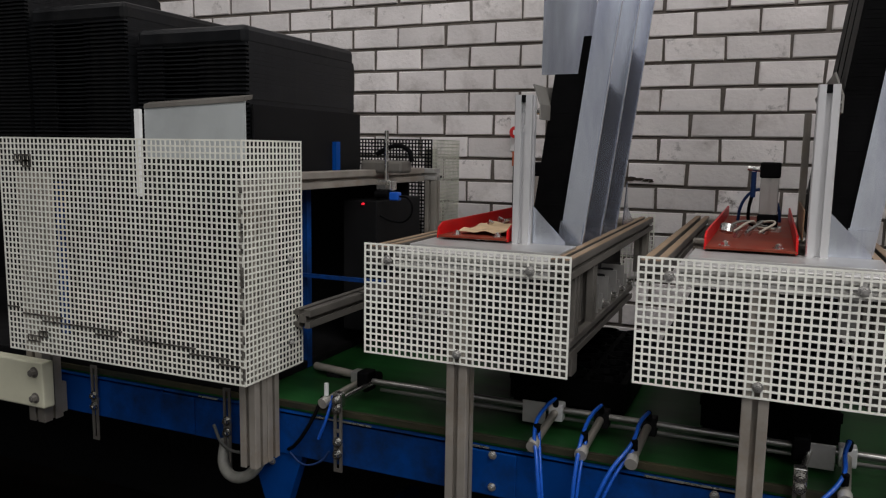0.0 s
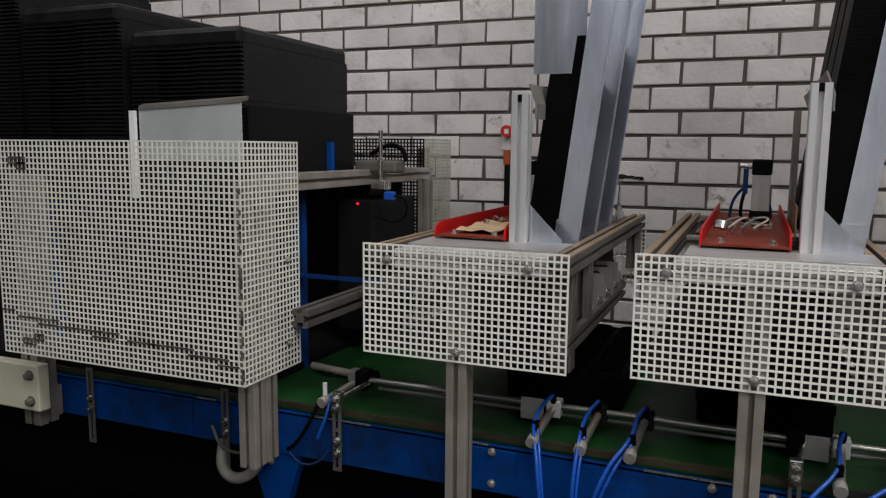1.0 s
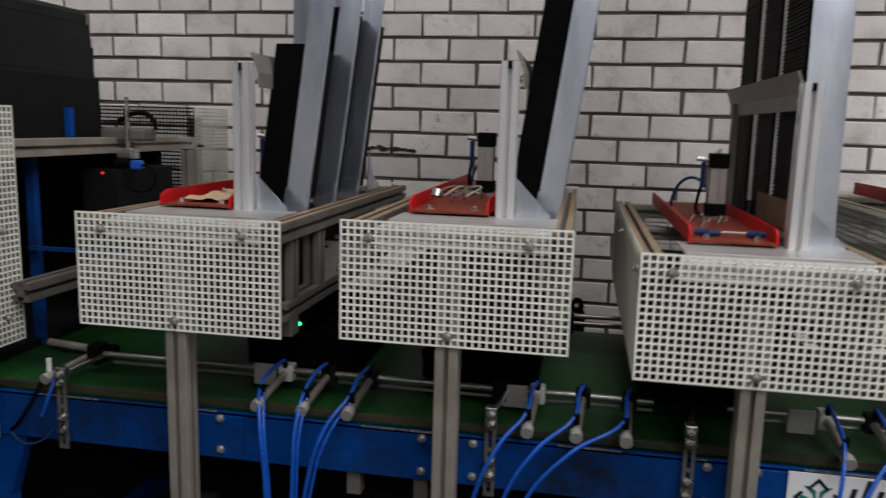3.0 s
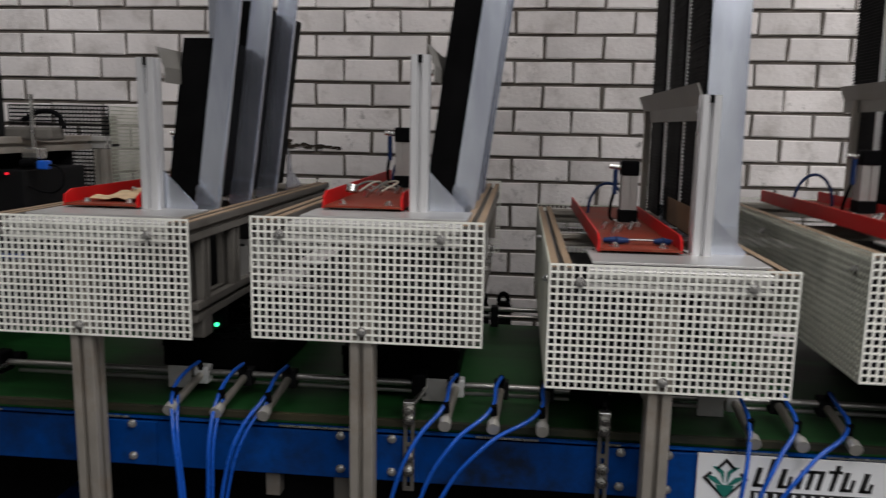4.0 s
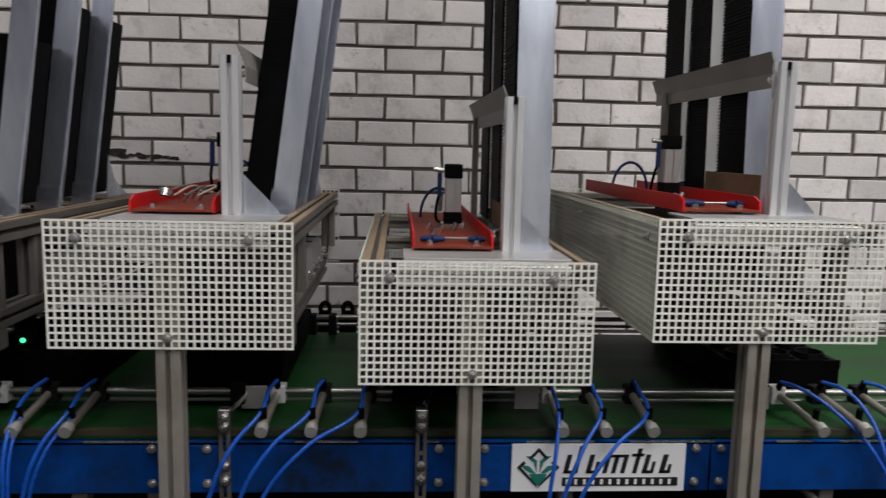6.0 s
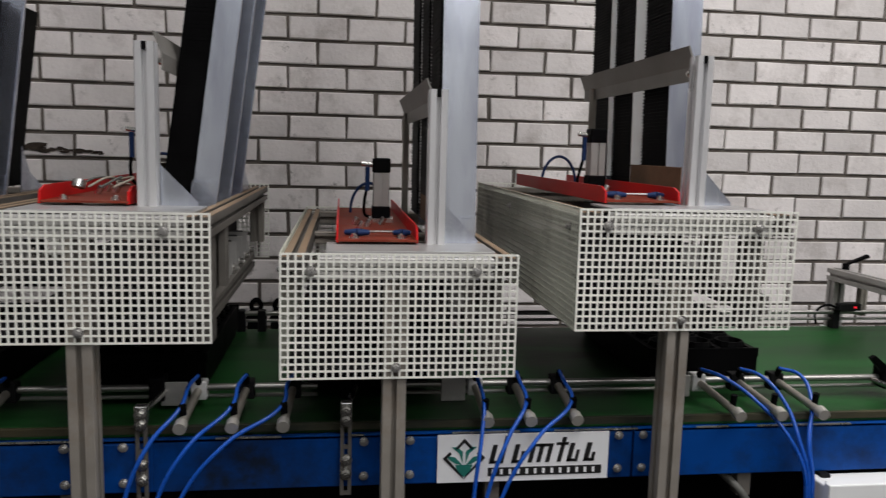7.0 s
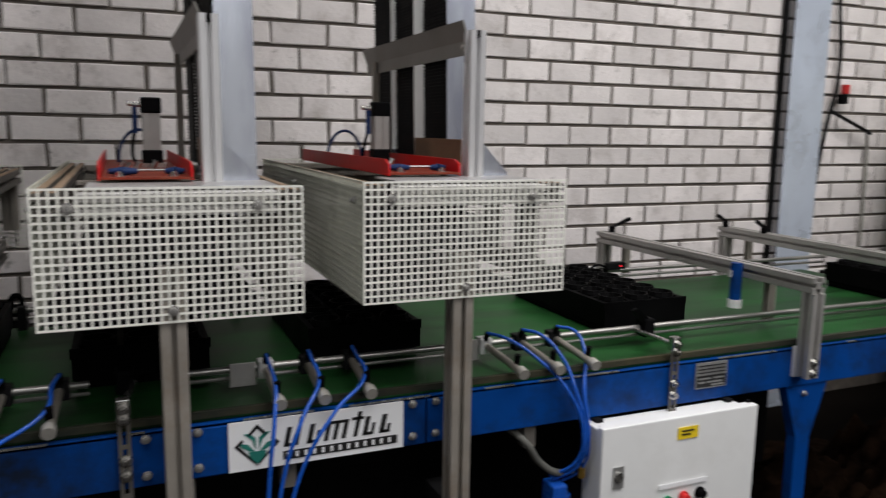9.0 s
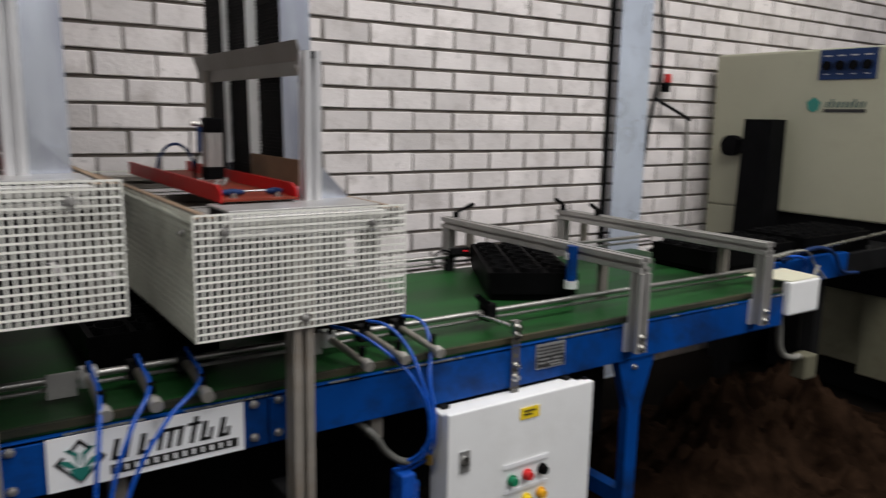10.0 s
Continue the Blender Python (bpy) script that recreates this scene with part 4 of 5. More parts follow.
def chute_stack(i):
    """The nested trays standing in a head's chute, in three columns."""
    xc, top, lean = HEADS[i]
    s = thing("chute_tray_stack", "tall stack of nested black plastic trays in the chute", "tray stack", (xc, 0, top), "chute stacks")
    high = 0.37 if i == 0 else 1.28
    ys = GUIDES[i][1]
    depth = (0.172, 0.165, 0.20) if lean else (0.185, 0.175, 0.19)
    cols = [(y + 0.006, y + 0.006 + d, 0.11 * (k > 0) if lean else 0) for k, (y, d) in enumerate(zip(ys, depth))]
    for y0, y1, extra in cols:
        bm = bmesh.new()
        p = 0.0085
        n = int((high + (extra if i == 0 else 0) - 0.01) / p)
        r = random.Random(i * 7 + int(-y0 * 100))
        for k in range(n):
            z = 0.012 + k * p
            j = r.uniform(-0.0008, 0.0008) * (0.3 if lean else 1)
            a = (0.062, 0.070)[i] + j * 0.1 if lean else (0.102 if i == 2 else 0.121) + j
            right = 0.140 if lean else 0.180
            bx(bm, a, y0 + j, z, right, y1 + j, z + 0.004)
            bx(bm, a + (0.0002 if lean else 0.0025), y0 + (0.0004 if lean else 0.002), z + 0.004, right - (0.0002 if lean else 0.001), y1 - (0.0006 if lean else 0.003), z + p)
        o = part("tray_column", shear(bm, lean), M_TRAY, s)
        o["kind"] = "stuff"
    return s


def support_post(i):
    xc, top, lean = HEADS[i]
    p = thing("support_post", "slotted aluminium post carrying a dispensing head", "post", (xc - 0.009, 0, 0), "support posts")
    z1 = 1.185 if i > 1 else top - 0.045
    part("profile", tslot((0, FRONT + 0.0265, 0.02), (0, FRONT + 0.0265, z1), 0.045), M_ALU_OLD, p)
    part("foot_plate", B(-0.06, FRONT - 0.03, 0.0, 0.06, FRONT + 0.09, 0.012, 0.002), M_ALU_OLD, p)
    part("tie", B(-0.02, FRONT + 0.051, 0.60, 0.02, RAILY + 0.06, 0.64), M_DARK, p)
    return p


# ---------------------------------------------------------------- tray loader at the left
def loader():
    g = thing("loader_guard", "large cream perforated guard box with grimy scratches", "guard", (0, 0, 0))
    nz = 39
    fp = perforated("front_panel", M_PERF_DIRTY, g, (-0.622 - 54 * PITCH, -1.668, 0.974), (1, 0, 0), (0, 0, 1), 54, nz, label="grimy cream perforated front panel")
    sp = perforated("side_panel", M_PERF_DIRTY, g, (-0.622, -1.668, 0.974), (0, 1, 0), (0, 0, 1), 16, nz, label="cream perforated side panel")
    for y, z in ((-1.50, 1.235), (-1.50, 1.035), (-1.46, 1.08)):
        part("guard_bolt", hexbolt((-0.620, y, z), (1, 0, 0), 0.006), M_BOLT, sp)
    x_left = -0.622 - 54 * PITCH
    for col, n, row in ((0, 3, 8), (4, 10, 7), (12, 12, 6), (22, 5, 5), (24, 4, 6), (30, 6, 5), (35, 9, 5), (43, 8, 4), (9, 3, 6), (49, 4, 3)):
        perforated("grime_line", M_GRIMELINE, fp, (x_left + col * PITCH, -1.6703, 0.974 + row * PITCH), (1, 0, 0), (0, 0, 1), n, 0, thick=0.0012, bar=0.0046, label="dark grime along the bars")
    for col, n, row in ((5, 3, 2), (8, 2, 3), (4, 4, 35), (6, 2, 34)):
        perforated("grime_patch", M_GRIMELINE, fp, (x_left + col * PITCH, -1.6703, 0.974 + row * PITCH), (1, 0, 0), (0, 0, 1), n, 1, thick=0.0012, bar=0.0042, label="dark grime along the bars")
    r = random.Random(12)
    z = 0.985
    while z < 1.42:
        n = r.uniform(0.008, 0.05)
        part("tape", B(-0.6265 + r.uniform(-0.002, 0.001), -1.6715, z, -0.6195, -1.6705, z + n), M_GRIMELINE, fp, "worn black edge tape")
        z += n + r.uniform(0.004, 0.035)
    part("frame_post", tslot((-0.655, -1.60, 0.76), (-0.655, -1.60, 1.42), 0.045), M_ALU_OLD, g)
    part("frame_post", tslot((-0.655, -1.552, 0.76), (-0.655, -1.552, 1.42), 0.045), M_ALU_OLD, g)
    part("frame_post", tslot((-1.385, -1.56, 0.745), (-1.385, -1.56, 1.42), 0.06), M_ALU_OLD, g)
    part("post_bracket", B(-0.70, -1.53, 0.765, -0.66, RAILY - 0.008, 0.83), M_ALU_OLD, g)
    part("post_bracket", B(-1.41, -1.53, 0.755, -1.36, RAILY - 0.008, 0.84), M_ALU_OLD, g)

    p = thing("side_plate", "upright galvanised plate with a folded rim in front of the trays", "plate")
    part("sheet", prism(bmesh.new(), [(-1.022, -1.532, 1.468), (-0.716, -1.532, 1.468), (-0.716, -1.532, 1.606), (-1.022, -1.532, 1.592)], (0, 0.003, 0)), M_PALEPLATE, p)
    part("folded_rim", prism(bmesh.new(), [(-1.022, -1.532, 1.597), (-0.716, -1.532, 1.611), (-0.714, -1.505, 1.618), (-1.03, -1.505, 1.604)], (0, -0.002, -0.010)), M_GRIME_SHADE, p)
    part("white_edge", B(-1.042, -1.545, 1.37, -1.026, -1.535, 1.585), M_WHITE, p, "white plastic edge strip")
    part("foot", B(-1.04, -1.531, 1.36, -0.72, -1.47, 1.467), M_DARK, p)

    m = thing("tray_loader", "dark loader frame with aluminium beams and blue posts behind the guard", "machine")
    part("table_beam", tslot((-0.70, -1.50, 1.412), (-0.70, -0.62, 1.412), 0.045), M_ALU_OLD, m)
    part("table_beam", tslot((-1.70, -0.58, 1.412), (-0.645, -0.58, 1.412), 0.04), M_ALU_GREY, m)
    # dark colour carries the shadow of guard and trays on this beam
    part("lower_beam", tslot((-0.60, -1.48, 1.09), (-0.60, -0.72, 1.09), 0.045), M_GRIME_SHADE, m)
    part("table", B(-2.3, -1.46, 1.392, -0.725, -0.36, 1.40), M_DARK, m)
    # added dark sheet: hides the green belt where it should read black
    part("belt_blackout_plate", B(-3.58, RAILY + 0.014, 0.8835, -0.75, -0.705, 0.905, 0.003), M_DARK, m, "added dark sheet blacking out the belt")
    # unseen dark panel added to hide the bright wall behind the guard
    part("added_back_panel", B(-3.4, -0.70, 0.884, -0.70, -0.69, 1.39), M_DARK, m)
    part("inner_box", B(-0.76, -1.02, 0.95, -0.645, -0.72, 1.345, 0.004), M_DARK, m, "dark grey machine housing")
    for x, y in ((-0.76, -1.22), (-0.760, -1.065), (-1.6, -1.3)):
        part("blue_post", B(x - 0.011, y - 0.011, 1.401 if y == -1.065 else 0.884, x + 0.011, y + 0.011, 1.515 if y == -1.065 else 1.39), M_BLUE, m, "blue painted post")
    part("tray_holder", prism(bmesh.new(), [(-0.768, -1.44, 1.402), (-0.762, -1.44, 1.402), (-0.762, -1.44, 1.600), (-0.768, -1.44, 1.600)], (0, 0.525, 0)), M_DARK, m, "dark plate beside the tray stack")
    part("blue_rail", B(-0.76, -1.25, 1.145, -0.50, -1.238, 1.155), M_BLUE, m)
    part("corner_post", tslot((-0.665, -0.58, 0.86), (-0.665, -0.58, 1.39), 0.04), M_ALU_OLD, m)
    part("sensor_rod", cyl((-0.635, -0.98, 1.36), (-0.635, -0.98, 1.55), 0.006, 10), M_STEEL, m, smooth=True)
    part("sensor_clamp", B(-0.66, -1.0, 1.375, -0.61, -0.96, 1.405, 0.004), M_STEEL, m)
    part("sensor_block", B(-0.73, -0.97, 1.425, -0.59, -0.90, 1.462, 0.008), M_GRIME_SHADE, m)
    part("sensor_blue", B(-0.612, -1.01, 1.347, -0.582, -0.985, 1.372, 0.004), M_HOSE, m, "blue sensor body")
    part("sensor_head", cyl((-0.66, -1.0, 1.362), (-0.62, -1.0, 1.366), 0.012, 12), M_BLACK, m)
    tube("sensor_lead", [(-0.582, -1.0, 1.36), (-0.555, -1.0, 1.355), (-0.54, -1.0, 1.325), (-0.56, -1.0, 1.29), (-0.60, -1.0, 1.285), (-0.646, -1.0, 1.30)], 0.003, M_BLACK, m)
    tube("sensor_lead", [(-0.69, -0.94, 1.48), (-0.64, -0.93, 1.505), (-0.59, -0.93, 1.495), (-0.575, -0.93, 1.46)], 0.007, M_BLACK, m)
    part("indicator", cyl((-0.690, -1.018, 1.335), (-0.690, -1.027, 1.335), 0.0035, 8), M_LED_R, m, "glowing red indicator")
    g2 = thing("rear_guard", "cream perforated guard behind the loader, front coloured for shade", "guard")
    # same cream sheet, coloured dark for the shade on its unlit side
    perforated("front_panel", M_DARK, g2, (-1.18, -0.30, 1.12), (1, 0, 0), (0, 0, 1), 28, 30, bar=0.0054)
    perforated("side_panel", M_PERF_SHADED, g2, (-0.79, -0.30, 1.12), (0, 1, 0), (0, 0, 1), 19, 30)
    part("post", tslot((-0.815, -0.26, 0.0), (-0.815, -0.26, 1.50), 0.04), M_ALU_OLD, g2)

    b = thing("junction_box", "cream steel junction box with two wing screws", "junction box")
    part("body", B(-1.75, -1.63, 0.803, -1.306, -1.595, 0.928, 0.004), M_CREAM, b)
    for z in (0.83, 0.90):
        part("wing_screw", hexbolt((-1.335, -1.63, z), (0, -1, 0), 0.010, 0.012), M_GRIME_SHADE, b)
    part("mount", B(-1.60, -1.595, 0.83, -1.40, RAILY - 0.008, 0.89), M_DARK, b)
    c = thing("conduit_loop", "loop of grey corrugated conduit under the rail", "conduit")
    tube("conduit", [(-0.69, -1.52, 0.765), (-0.70, -1.53, 0.72), (-0.75, -1.54, 0.685), (-0.80, -1.53, 0.70), (-0.82, -1.50, 0.76)], 0.014, M_CONDUIT, c)
    tube("cable", [(-0.60, -1.535, 0.775), (-0.56, -1.54, 0.755), (-0.52, -1.53, 0.765), (-0.50, -1.52, 0.79)], 0.0025, M_PANELBLUE, c)
    tube("cable", [(-0.84, -1.52, 0.80), (-0.80, -1.53, 0.755), (-0.72, -1.53, 0.75), (-0.66, -1.53, 0.765)], 0.004, M_ROPE, c)
    k = thing("ejector_bar", "grey cylinder lying across the belt before the guide rod", "air cylinder")
    part("barrel", cyl((-0.71, -1.25, 0.900), (-0.575, -1.275, 0.900), 0.0105, 16), M_ALU_OLD, k, smooth=True)
    part("clamp", B(-0.575, -1.295, 0.884, -0.545, -1.260, 0.914, 0.003), M_ALU_GREY, k)
    part("cap", cyl((-0.545, -1.278, 0.903), (-0.49, -1.29, 0.910), 0.013, 16), M_BLACK, k, smooth=True)
    part("foot", B(-0.66, -1.275, BELTZ + 0.001, -0.62, -1.245, 0.892), M_DARK, k)


def loader_stacks():
    """Stacks of nested trays on the loader; each layer is a tray."""
    bm = bmesh.new()
    w, d = 0.345, 0.52
    def rim(x0, y0, x1, y1, z0, z1):
        bx(bm, x0, y0, z0, x1, y1, z1)
    rim(0, 0.004, w, d, 0.0, 0.0035)
    rim(0.0, 0, 0.085, 0.02, 0.0, 0.005)
    rim(0.20, 0, w, 0.02, 0.0, 0.005)
    rim(0.008, 0.012, 0.08, d - 0.002, 0.0035, 0.0105)
    rim(0.21, 0.012, w - 0.0003, d - 0.0003, 0.0035, 0.0105)
    rim(0.085, 0.035, 0.20, d - 0.002, 0.0035, 0.0105)
    me = finish("tray", bm, M_TRAY_SHEEN)
    r = random.Random(3)
    for x, n, yo in ((-1.12, 33, -1.45), (-1.495, 40, -1.46), (-1.87, 54, -1.45), (-1.49, 32, -0.90), (-2.24, 54, -1.45), (-1.87, 39, -0.90)):
        s = thing("loader_tray_stack", "tall stack of nested black plastic trays on the loader", "tray stack", (x, yo, 1.402), "loader stacks")
        for k in range(n):
            share("tray", me, s, (r.uniform(-0.0008, 0.0008), r.uniform(-0.0008, 0.0008), k * 0.0106))
        top = B(0.0, 0.0, 0.0, w, d, 0.052, 0.014)
        for v in top.verts:
            v.co.z += n * 0.0106 - 0.012
        part("top_tray", top, M_TRAY_SHEEN, s)


# ---------------------------------------------------------------- trays on the belt
TRAY_W, TRAY_D = 0.28, 0.53


def belt_tray(x, y=-1.012):
    t = thing("belt_tray", "black plastic pot tray with open cells riding on the belt", "tray", (x, y, BELTZ), "trays on the belt")
    p = 0.0865
    perforated("cell_grid", M_TRAY, t, (-1.5 * p, -3 * p, 0.022), (1, 0, 0), (0, 1, 0), 3, 6, thick=0.066, pitch=p, bar=0.014)
    part("base", B(-TRAY_W / 2 + 0.008, -TRAY_D / 2 + 0.008, 0.001, TRAY_W / 2 - 0.008, TRAY_D / 2 - 0.008, 0.021, 0.004), M_TRAY, t)
    part("skirt", B(-TRAY_W / 2, -TRAY_D / 2, 0.068, TRAY_W / 2, -TRAY_D / 2 + 0.004, 0.09), M_TRAY, t)
    part("skirt", B(-TRAY_W / 2, TRAY_D / 2 - 0.004, 0.068, TRAY_W / 2, TRAY_D / 2, 0.09), M_TRAY, t)
    for xx in range(3):
        for yy in range(6):
            cx, cyy = (xx - 1) * p, (yy - 2.5) * p
            bm = bmesh.new()
            n = 12
            rings = [[bm.verts.new((cx + r * math.cos(2 * math.pi * k / n), cyy + r * math.sin(2 * math.pi * k / n), z)) for k in range(n)] for r, z in ((0.026, 0.088), (0.031, 0.100), (0.034, 0.100), (0.038, 0.088))]
            for a, b in zip(rings, rings[1:]):
                for k in range(n):
                    bm.faces.new((a[k], a[(k + 1) % n], b[(k + 1) % n], b[k]))
            part("cup_rim", bm, M_TRAY, t)
    return t


# ---------------------------------------------------------------- potting machine at the far end
def machine():
    m = thing("potting_machine", "large cream potting machine cabinet with a navy control panel", "machine", (4.80, 0, 0))
    part("cabinet", B(0, -2.4, 0.962, 1.2, -0.075, 1.823, 0.012), M_MACH, m)
    part("left_leg_panel", B(0.002, -0.30, 0.62, 1.2, -0.078, 0.961, 0.008), M_MACH, m)
    # lower parts in dark material: shade below the cabinet put into colour
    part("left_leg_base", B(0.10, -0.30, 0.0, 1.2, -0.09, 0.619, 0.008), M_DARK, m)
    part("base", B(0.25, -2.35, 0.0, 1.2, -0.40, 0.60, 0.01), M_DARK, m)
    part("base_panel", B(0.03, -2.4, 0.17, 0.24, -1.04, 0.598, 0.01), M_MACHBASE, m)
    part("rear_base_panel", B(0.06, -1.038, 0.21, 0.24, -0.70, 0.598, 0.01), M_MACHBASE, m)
    # solid black block in place of the dark recess
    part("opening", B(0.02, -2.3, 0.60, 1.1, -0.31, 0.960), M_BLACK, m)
    panel = part("control_panel", B(-0.006, -0.995, 1.665, -0.0005, -0.70, 1.815, 0.002), M_PANELBLUE, m, "navy control panel")
    for k in range(4):
        y = -0.745 - 0.068 * k
        part("knob", cyl((-0.006, y, 1.735), (-0.024, y, 1.735), 0.024, 16), M_BLACK, panel)
        part("knob_mark", B(-0.0085, y - 0.018, 1.780, -0.0065, y + 0.018, 1.787), M_PLATE, panel)
        part("knob_mark", B(-0.0085, y - 0.012, 1.690, -0.0065, y + 0.012, 1.695), M_PLATE, panel)
    part("maker_emblem", prism(bmesh.new(), [(-0.003, -0.688, 1.580), (-0.003, -0.650, 1.552), (-0.003, -0.660, 1.515), (-0.003, -0.688, 1.500), (-0.003, -0.716, 1.515), (-0.003, -0.726, 1.552)], (0.002, 0, 0)), M_TEAL, m)
    part("maker_bar", B(-0.003, -0.960, 1.502, -0.001, -0.745, 1.518), M_INK, m)
    for k in range(9):
        y = -0.752 - 0.0235 * k
        top = 1.568 if k in (1, 6) else 1.555
        part("maker_stroke", prism(bmesh.new(), [(-0.003, y, 1.526), (-0.003, y - 0.011, 1.526), (-0.003, y - 0.017, top), (-0.003, y - 0.006, top)], (0.002, 0, 0)), M_DARKTEAL, m)
    part("side_knob", cyl((-0.06, -0.24, 1.31), (0.0, -0.24, 1.31), 0.058, 18), M_BLACK, m)
    part("knob_arm", B(-0.05, -0.39, 1.275, -0.02, -0.24, 1.345), M_BLACK, m)
    bm = prism(bmesh.new(), [(-0.14, -0.365, 0.80), (-0.14, -0.555, 0.80), (-0.14, -0.550, 1.46), (-0.14, -0.385, 1.46)], (0.13, 0, 0))
    part("black_chute", bm, M_BLACK, m, "black upright chute")
    f = thing("infeed_conveyor", "blue infeed conveyor of the potting machine", "conveyor", (3.62, 0, 0))
    part("bed", B(0, -1.20, 0.80, 1.17, -0.66, 0.868), M_DARK, f)
    part("belt", B(0, -1.19, 0.869, 1.17, -0.68, 0.878), M_DARK, f)
    part("side_rail", B(0, -1.245, 0.79, 0.62, -1.21, 0.895, 0.004), M_BLUE, f)
    # rest of the blue rail, coloured dark because it lies in shadow
    part("shaded_side_rail", B(0.622, -1.24, 0.79, 1.17, -1.21, 0.885, 0.004), M_DARK, f)
    part("guide", cyl((-0.1, -1.30, 0.93), (1.1, -1.20, 0.95), 0.007, 10), M_STEEL, f)
    part("leg", B(0.5, -1.19, 0.0, 0.56, -1.13, 0.80), M_DARK, f)
    part("leg", B(0.5, -0.75, 0.0, 0.56, -0.69, 0.80), M_DARK, f)
    tube("air_hose", [(0.10, -1.26, 0.90), (0.20, -1.28, 0.935), (0.34, -1.28, 0.94), (0.46, -1.27, 0.90), (0.55, -1.26, 0.82), (0.68, -1.26, 0.80)], 0.008, M_PANELBLUE, f, "blue air hose")
    tube("air_hose", [(0.02, -1.26, 0.92), (0.12, -1.29, 0.925), (0.22, -1.28, 0.90), (0.26, -1.26, 0.85)], 0.006, M_HOSE, f, "blue air hose")
    tube("cable", [(-0.02, -1.27, 0.80), (0.05, -1.30, 0.735), (0.16, -1.30, 0.73), (0.27, -1.28, 0.78), (0.36, -1.26, 0.86)], 0.007, M_CONDUIT, f, "grey cable loop")
    tube("cable", [(0.0, -1.27, 0.93), (0.14, -1.29, 0.945), (0.24, -1.28, 0.93), (0.33, -1.26, 0.87), (0.42, -1.26, 0.80)], 0.005, M_CONDUIT, f, "grey cable loop")
    q = thing("hanging_plug", "white plug box in shaded colour hanging on a grey conduit", "plug")
    tube("conduit", [(3.50, -1.40, 0.80), (3.51, -1.40, 0.70), (3.535, -1.40, 0.60), (3.60, -1.40, 0.565), (3.66, -1.40, 0.56)], 0.012, M_CONDUIT, q)
    part("box", B(3.66, -1.43, 0.47, 3.74, -1.37, 0.565, 0.006), M_MACHBASE, q)


def soil_heap():
    bm = bmesh.new()
    bmesh.ops.create_grid(bm, x_segments=150, y_segments=130, size=0.5)
    for v in bm.verts:
        x, y = v.co.x * 3.2, v.co.y * 2.6
        e = max(0.0, 1 - (2 * abs(v.co.x)) ** 3) * max(0.0, 1 - (2 * abs(v.co.y)) ** 3)
        g = math.exp(-((x + 0.12) ** 2 / 0.40 + (y - 0.22 + 0.25 * x) ** 2 / 0.15))
        z = g * (0.33 + 0.22 * noise.fractal(Vector((x * 2.8, y * 2.8, 0)), 0.55, 2.1, 9)) + 0.02 * noise.fractal(Vector((x * 6, y * 6, 3)), 0.7, 2.1, 5) - 0.012
        v.co = Vector((x + 3.9, y - 1.4, max(z, 0.0) * e + 0.002))
    bare = [f for f in bm.faces if all(v.co.z < 0.006 for v in f.verts)]
    bmesh.ops.delete(bm, geom=bare, context="FACES")
    solid("soil_heap", bm, M_SOIL, "heap of loose brown peat spilled on the floor", "soil", "stuff", smooth=True)
    r = random.Random(8)
    bm = bmesh.new()
    for _ in range(160):
        x, y, s = r.gauss(3.75, 0.35), r.gauss(-1.2, 0.22), r.uniform(0.006, 0.022)
        res = bmesh.ops.create_icosphere(bm, subdivisions=1, radius=s)
        for v in res["verts"]:
            v.co = Vector((v.co.x * r.uniform(0.8, 1.3) + x, v.co.y + y, v.co.z * 0.7 + 0.012))
    solid("soil_clods", bm, M_SOIL, "scattered clods of brown peat", "soil", "stuff")


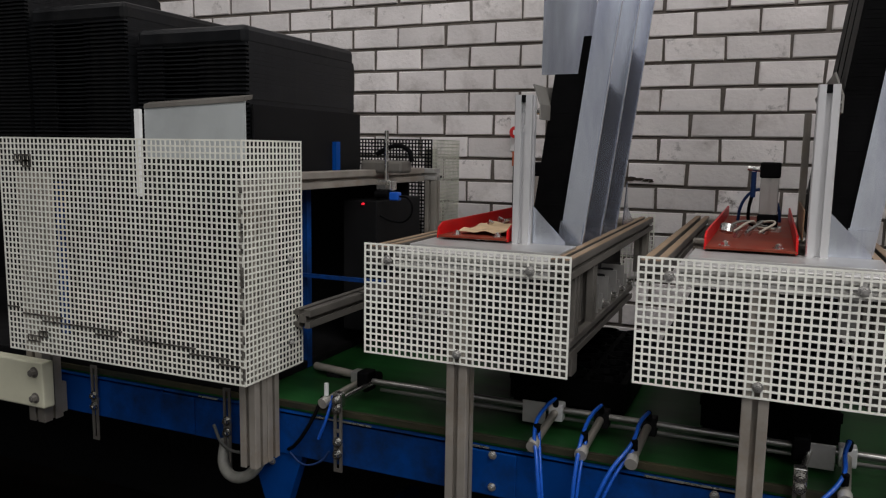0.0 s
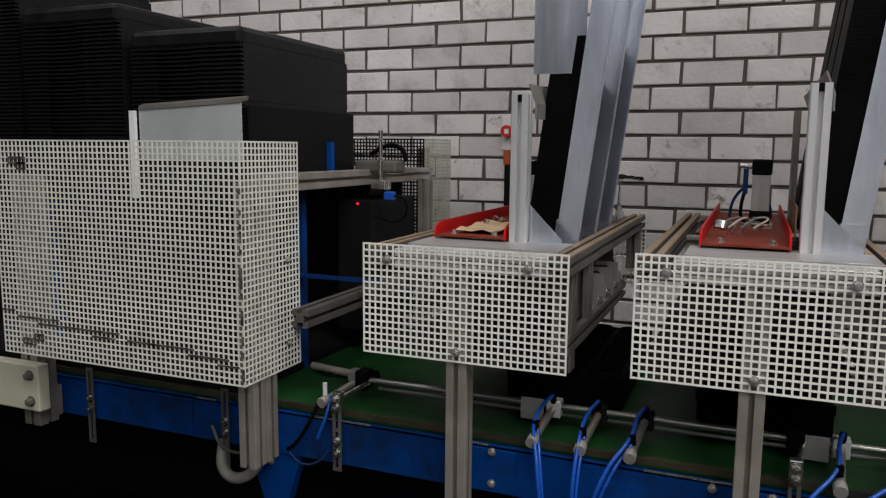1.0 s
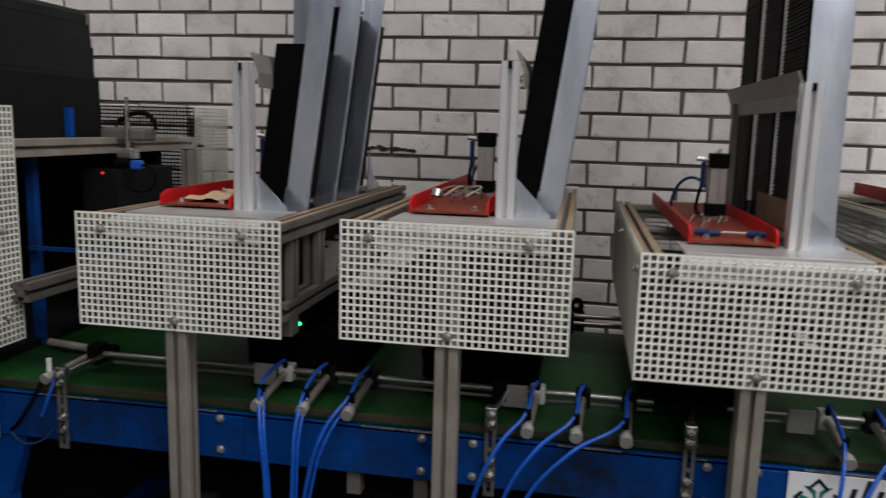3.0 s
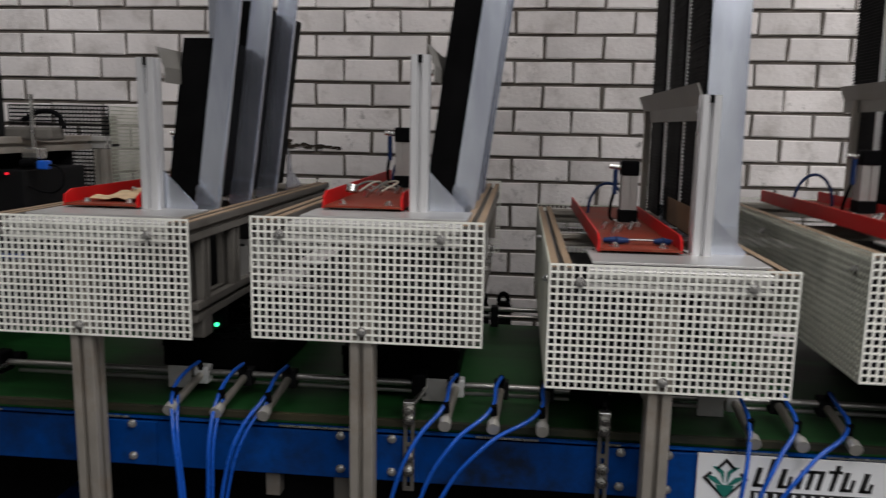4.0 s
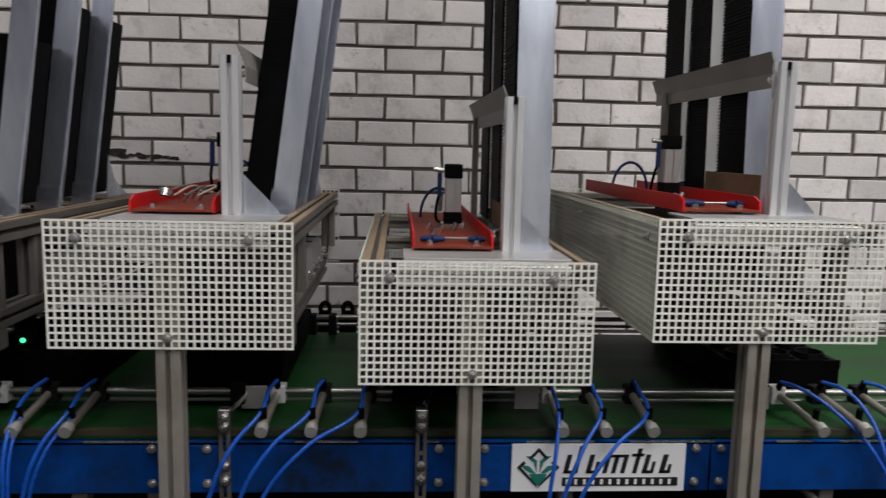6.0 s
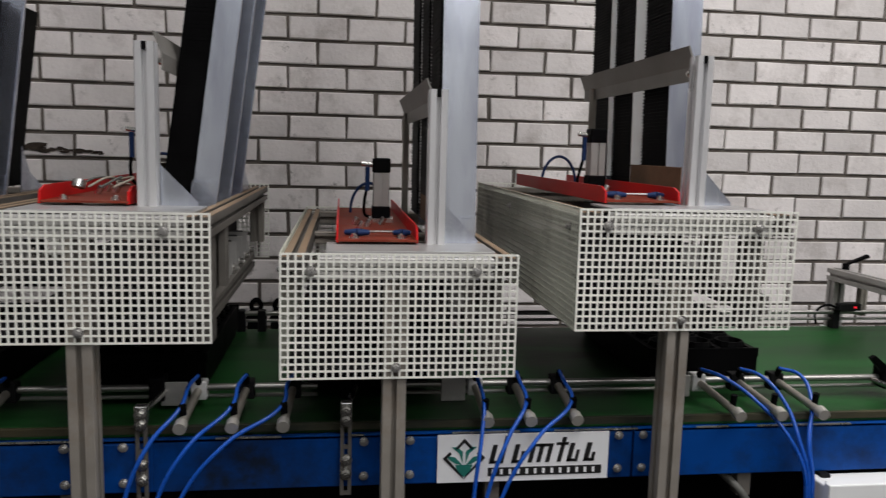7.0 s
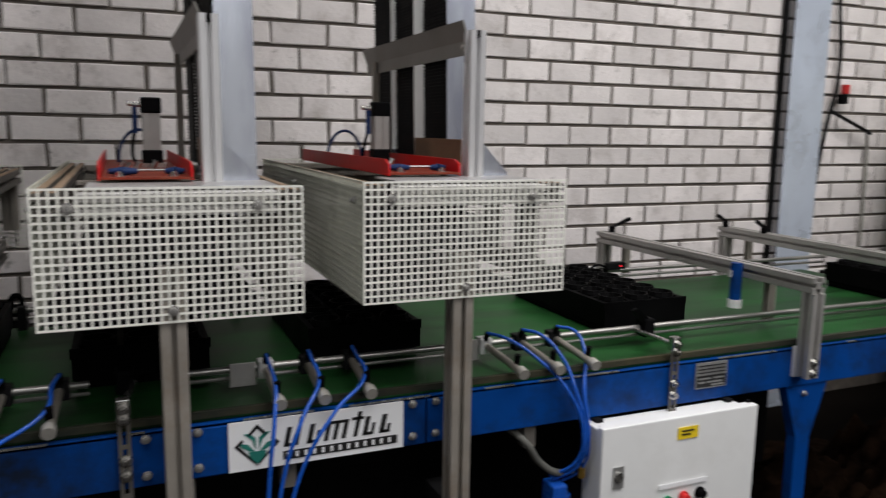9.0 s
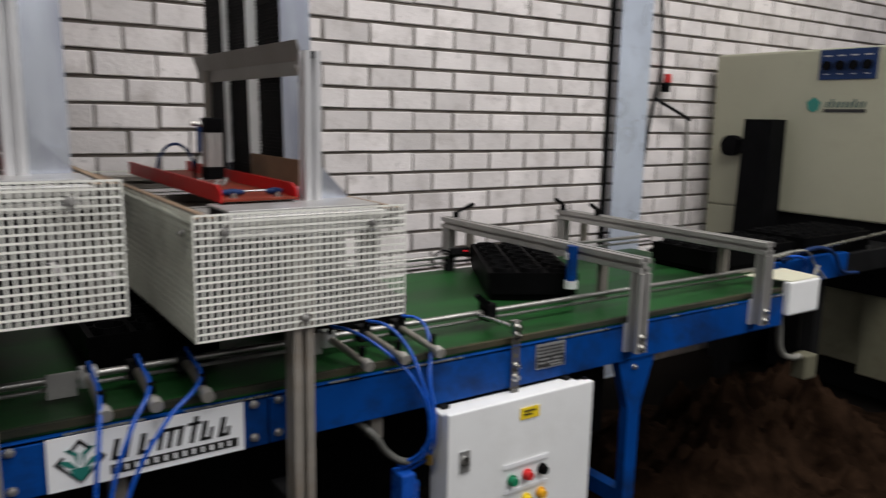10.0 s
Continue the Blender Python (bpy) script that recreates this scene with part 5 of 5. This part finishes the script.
def wall_odds():
    c = thing("wall_stain", "dark soot smear on the brick wall", "stain")
    r = random.Random(2)
    bm = bmesh.new()
    for k in range(26):
        q = r.random() ** 1.5
        bx0, bz0 = -0.29 + 0.30 * q, 1.408 - 0.018 * q + r.uniform(-0.012, 0.014) * (1 - 0.7 * q)
        rad = r.uniform(0.006, 0.020) * (1.1 - 0.7 * q)
        n = 9
        prism(bm, [(bx0 + 2.1 * rad * r.uniform(0.6, 1.2) * math.cos(2 * math.pi * j / n), -0.0062 - 0.00004 * k, bz0 + 0.55 * rad * r.uniform(0.6, 1.2) * math.sin(2 * math.pi * j / n)) for j in range(n)], (0, 0.0015, 0))
    part("smear", bm, M_SOOT, c)["kind"] = "stuff"
    s = thing("wall_valve", "red hand wheel valve on a white wall plate", "valve", (-0.545, 0, 1.57))
    part("plate", B(-0.03, -0.012, -0.075, 0.03, -0.003, 0.06, 0.002), M_WHITE, s)
    part("wheel", cyl((0, -0.02, 0), (0, -0.045, 0), 0.024, 18), M_REDBTN, s, "red hand wheel")
    part("sticker", B(-0.008, -0.0465, -0.010, 0.010, -0.0452, 0.009), M_LABEL, s, "small white sticker")
    part("stem", cyl((0, -0.012, 0), (0, -0.02, 0), 0.01, 10), M_STEEL, s)
    part("valve_body", B(-0.014, -0.034, -0.135, 0.012, -0.013, -0.076, 0.003), M_ORANGE, s, "orange valve body")
    part("pipe", cyl((0.0, -0.02, -0.135), (0.0, -0.02, -0.5), 0.012, 10), M_DARK, s)
    l = thing("green_indicator_box", "small dark sensor box with a lit green indicator", "sensor", (-0.034, -1.20, 0.978))
    part("housing", B(-0.02, 0, -0.008, 0.02, 0.03, 0.0825, 0.003), M_DARK, l)
    part("indicator", cyl((0, -0.0005, 0.01), (0, -0.004, 0.01), 0.0055, 10), M_LED_G, l, "lit green indicator")
    for x in (0.58, 0.66, 0.30):
        k = thing("wall_clip", "black hose clip on the bracket before the wall", "clip", (x, -0.30, 0.0), "wall clips")
        tube("loop", [(-0.013, 0, 0.862), (-0.016, 0, 0.880), (0.0, 0, 0.897), (0.016, 0, 0.880), (0.013, 0, 0.862)], 0.0085, M_BLACK, k)
        part("base", prism(bmesh.new(), [(-0.036, -0.012, 0.83), (0.036, -0.012, 0.83), (0.020, -0.012, 0.868), (-0.020, -0.012, 0.868)], (0, 0.024, 0)), M_BLACK, k)
        part("foot", B(-0.03, -0.01, 0.0, 0.03, 0.03, 0.829), M_DARK, k)


steel_column()
wall_cables()
conveyor()
guide_rods()
hangers()
logo_plate()
name_plate()
gantry(2.575)
gantry(3.165)
blue_sensor()
light_sensor()
control_cabinet()
heads = [head(i) for i in range(4)]
stacks = [chute_stack(i) for i in range(4)]
for i in range(4):
    support_post(i)
loader()
loader_stacks()
belt_trays = [belt_tray(x) for x in (1.753, 0.94, 0.44, 0.0)]
for x, y in ((3.56, -1.10), (4.20, -1.08)):
    belt_tray(x, y).rotation_euler = (0, 0, radians(-90))
machine()
soil_heap()
wall_odds()
nozzles()
wall_bricks()

# ---------------------------------------------------------------- what moves
LOW = -0.084
LIFT_3 = ((0, 0), (2.6, 0), (2.7, -0.005), (2.8, -0.016), (3.0, -0.047), (3.2, -0.072), (3.4, LOW), (4.2, LOW), (4.3, LOW + 0.011), (4.4, LOW + 0.023), (4.5, LOW + 0.042), (4.6, LOW + 0.066), (4.7, LOW + 0.074), (4.8, LOW + 0.080), (5.0, -0.001), (5.4, 0),
          (5.6, -0.02), (5.9, -0.07), (6.1, LOW), (7.05, LOW), (7.1, LOW + 0.004), (7.2, LOW + 0.030), (7.3, LOW + 0.058), (7.4, LOW + 0.071), (7.5, LOW + 0.075), (7.8, -0.002), (8.0, 0), (10, 0))
LIFT_4 = ((0, 0), (3.6, 0), (3.8, -0.02), (4.0, -0.051), (4.2, LOW + 0.01), (4.4, LOW), (5.0, LOW), (5.1, LOW + 0.008), (5.2, LOW + 0.026), (5.3, LOW + 0.05), (5.5, -0.008), (5.8, 0), (9.3, 0), (9.4, -0.008), (9.5, -0.022), (9.7, -0.047), (9.85, -0.062), (10, -0.073))
# seconds, x of the tray's centre; the first one is turned by the blue stop at the end
TRAY_ROWS = (
    ((0, 1.753, -1.012, 0), (7.7, 1.753, -1.012, 0), (7.85, 1.775, -1.012, 0), (8.0, 1.826, -1.012, 0), (8.5, 2.036, -1.012, 0), (9.0, 2.237, -1.012, 0), (9.5, 2.437, -1.005, 0), (9.62, 2.485, -1.002, -3), (10, 2.59, -0.985, -30)),
    ((0, 0.94, -1.012, 0), (7.7, 0.94, -1.012, 0), (7.85, 0.962, -1.012, 0), (8.0, 1.013, -1.012, 0), (8.5, 1.223, -1.012, 0), (9.0, 1.424, -1.012, 0), (9.5, 1.624, -1.012, 0), (10, 1.824, -1.012, 0)),
    ((0, 0.44, -1.012, 0), (7.7, 0.44, -1.012, 0), (7.85, 0.462, -1.012, 0), (8.0, 0.513, -1.012, 0), (10, 1.324, -1.012, 0)),
    ((0, 0.0, -1.012, 0), (7.7, 0.0, -1.012, 0), (7.85, 0.022, -1.012, 0), (8.0, 0.073, -1.012, 0), (10, 0.884, -1.012, 0)),
)


def motions():
    for group, rows in (((heads[2], stacks[2]), LIFT_3), ((heads[3], stacks[3]), LIFT_4)):
        for o in group:
            x, y, z = o.location
            walk(o, [(t, pose(x, y, z + dz)) for t, dz in rows])
    for o, rows in zip(belt_trays, TRAY_ROWS):
        z = o.location.z
        walk(o, [(t, pose(x, y, z, 0, 0, turn)) for t, x, y, turn in rows])


motions()
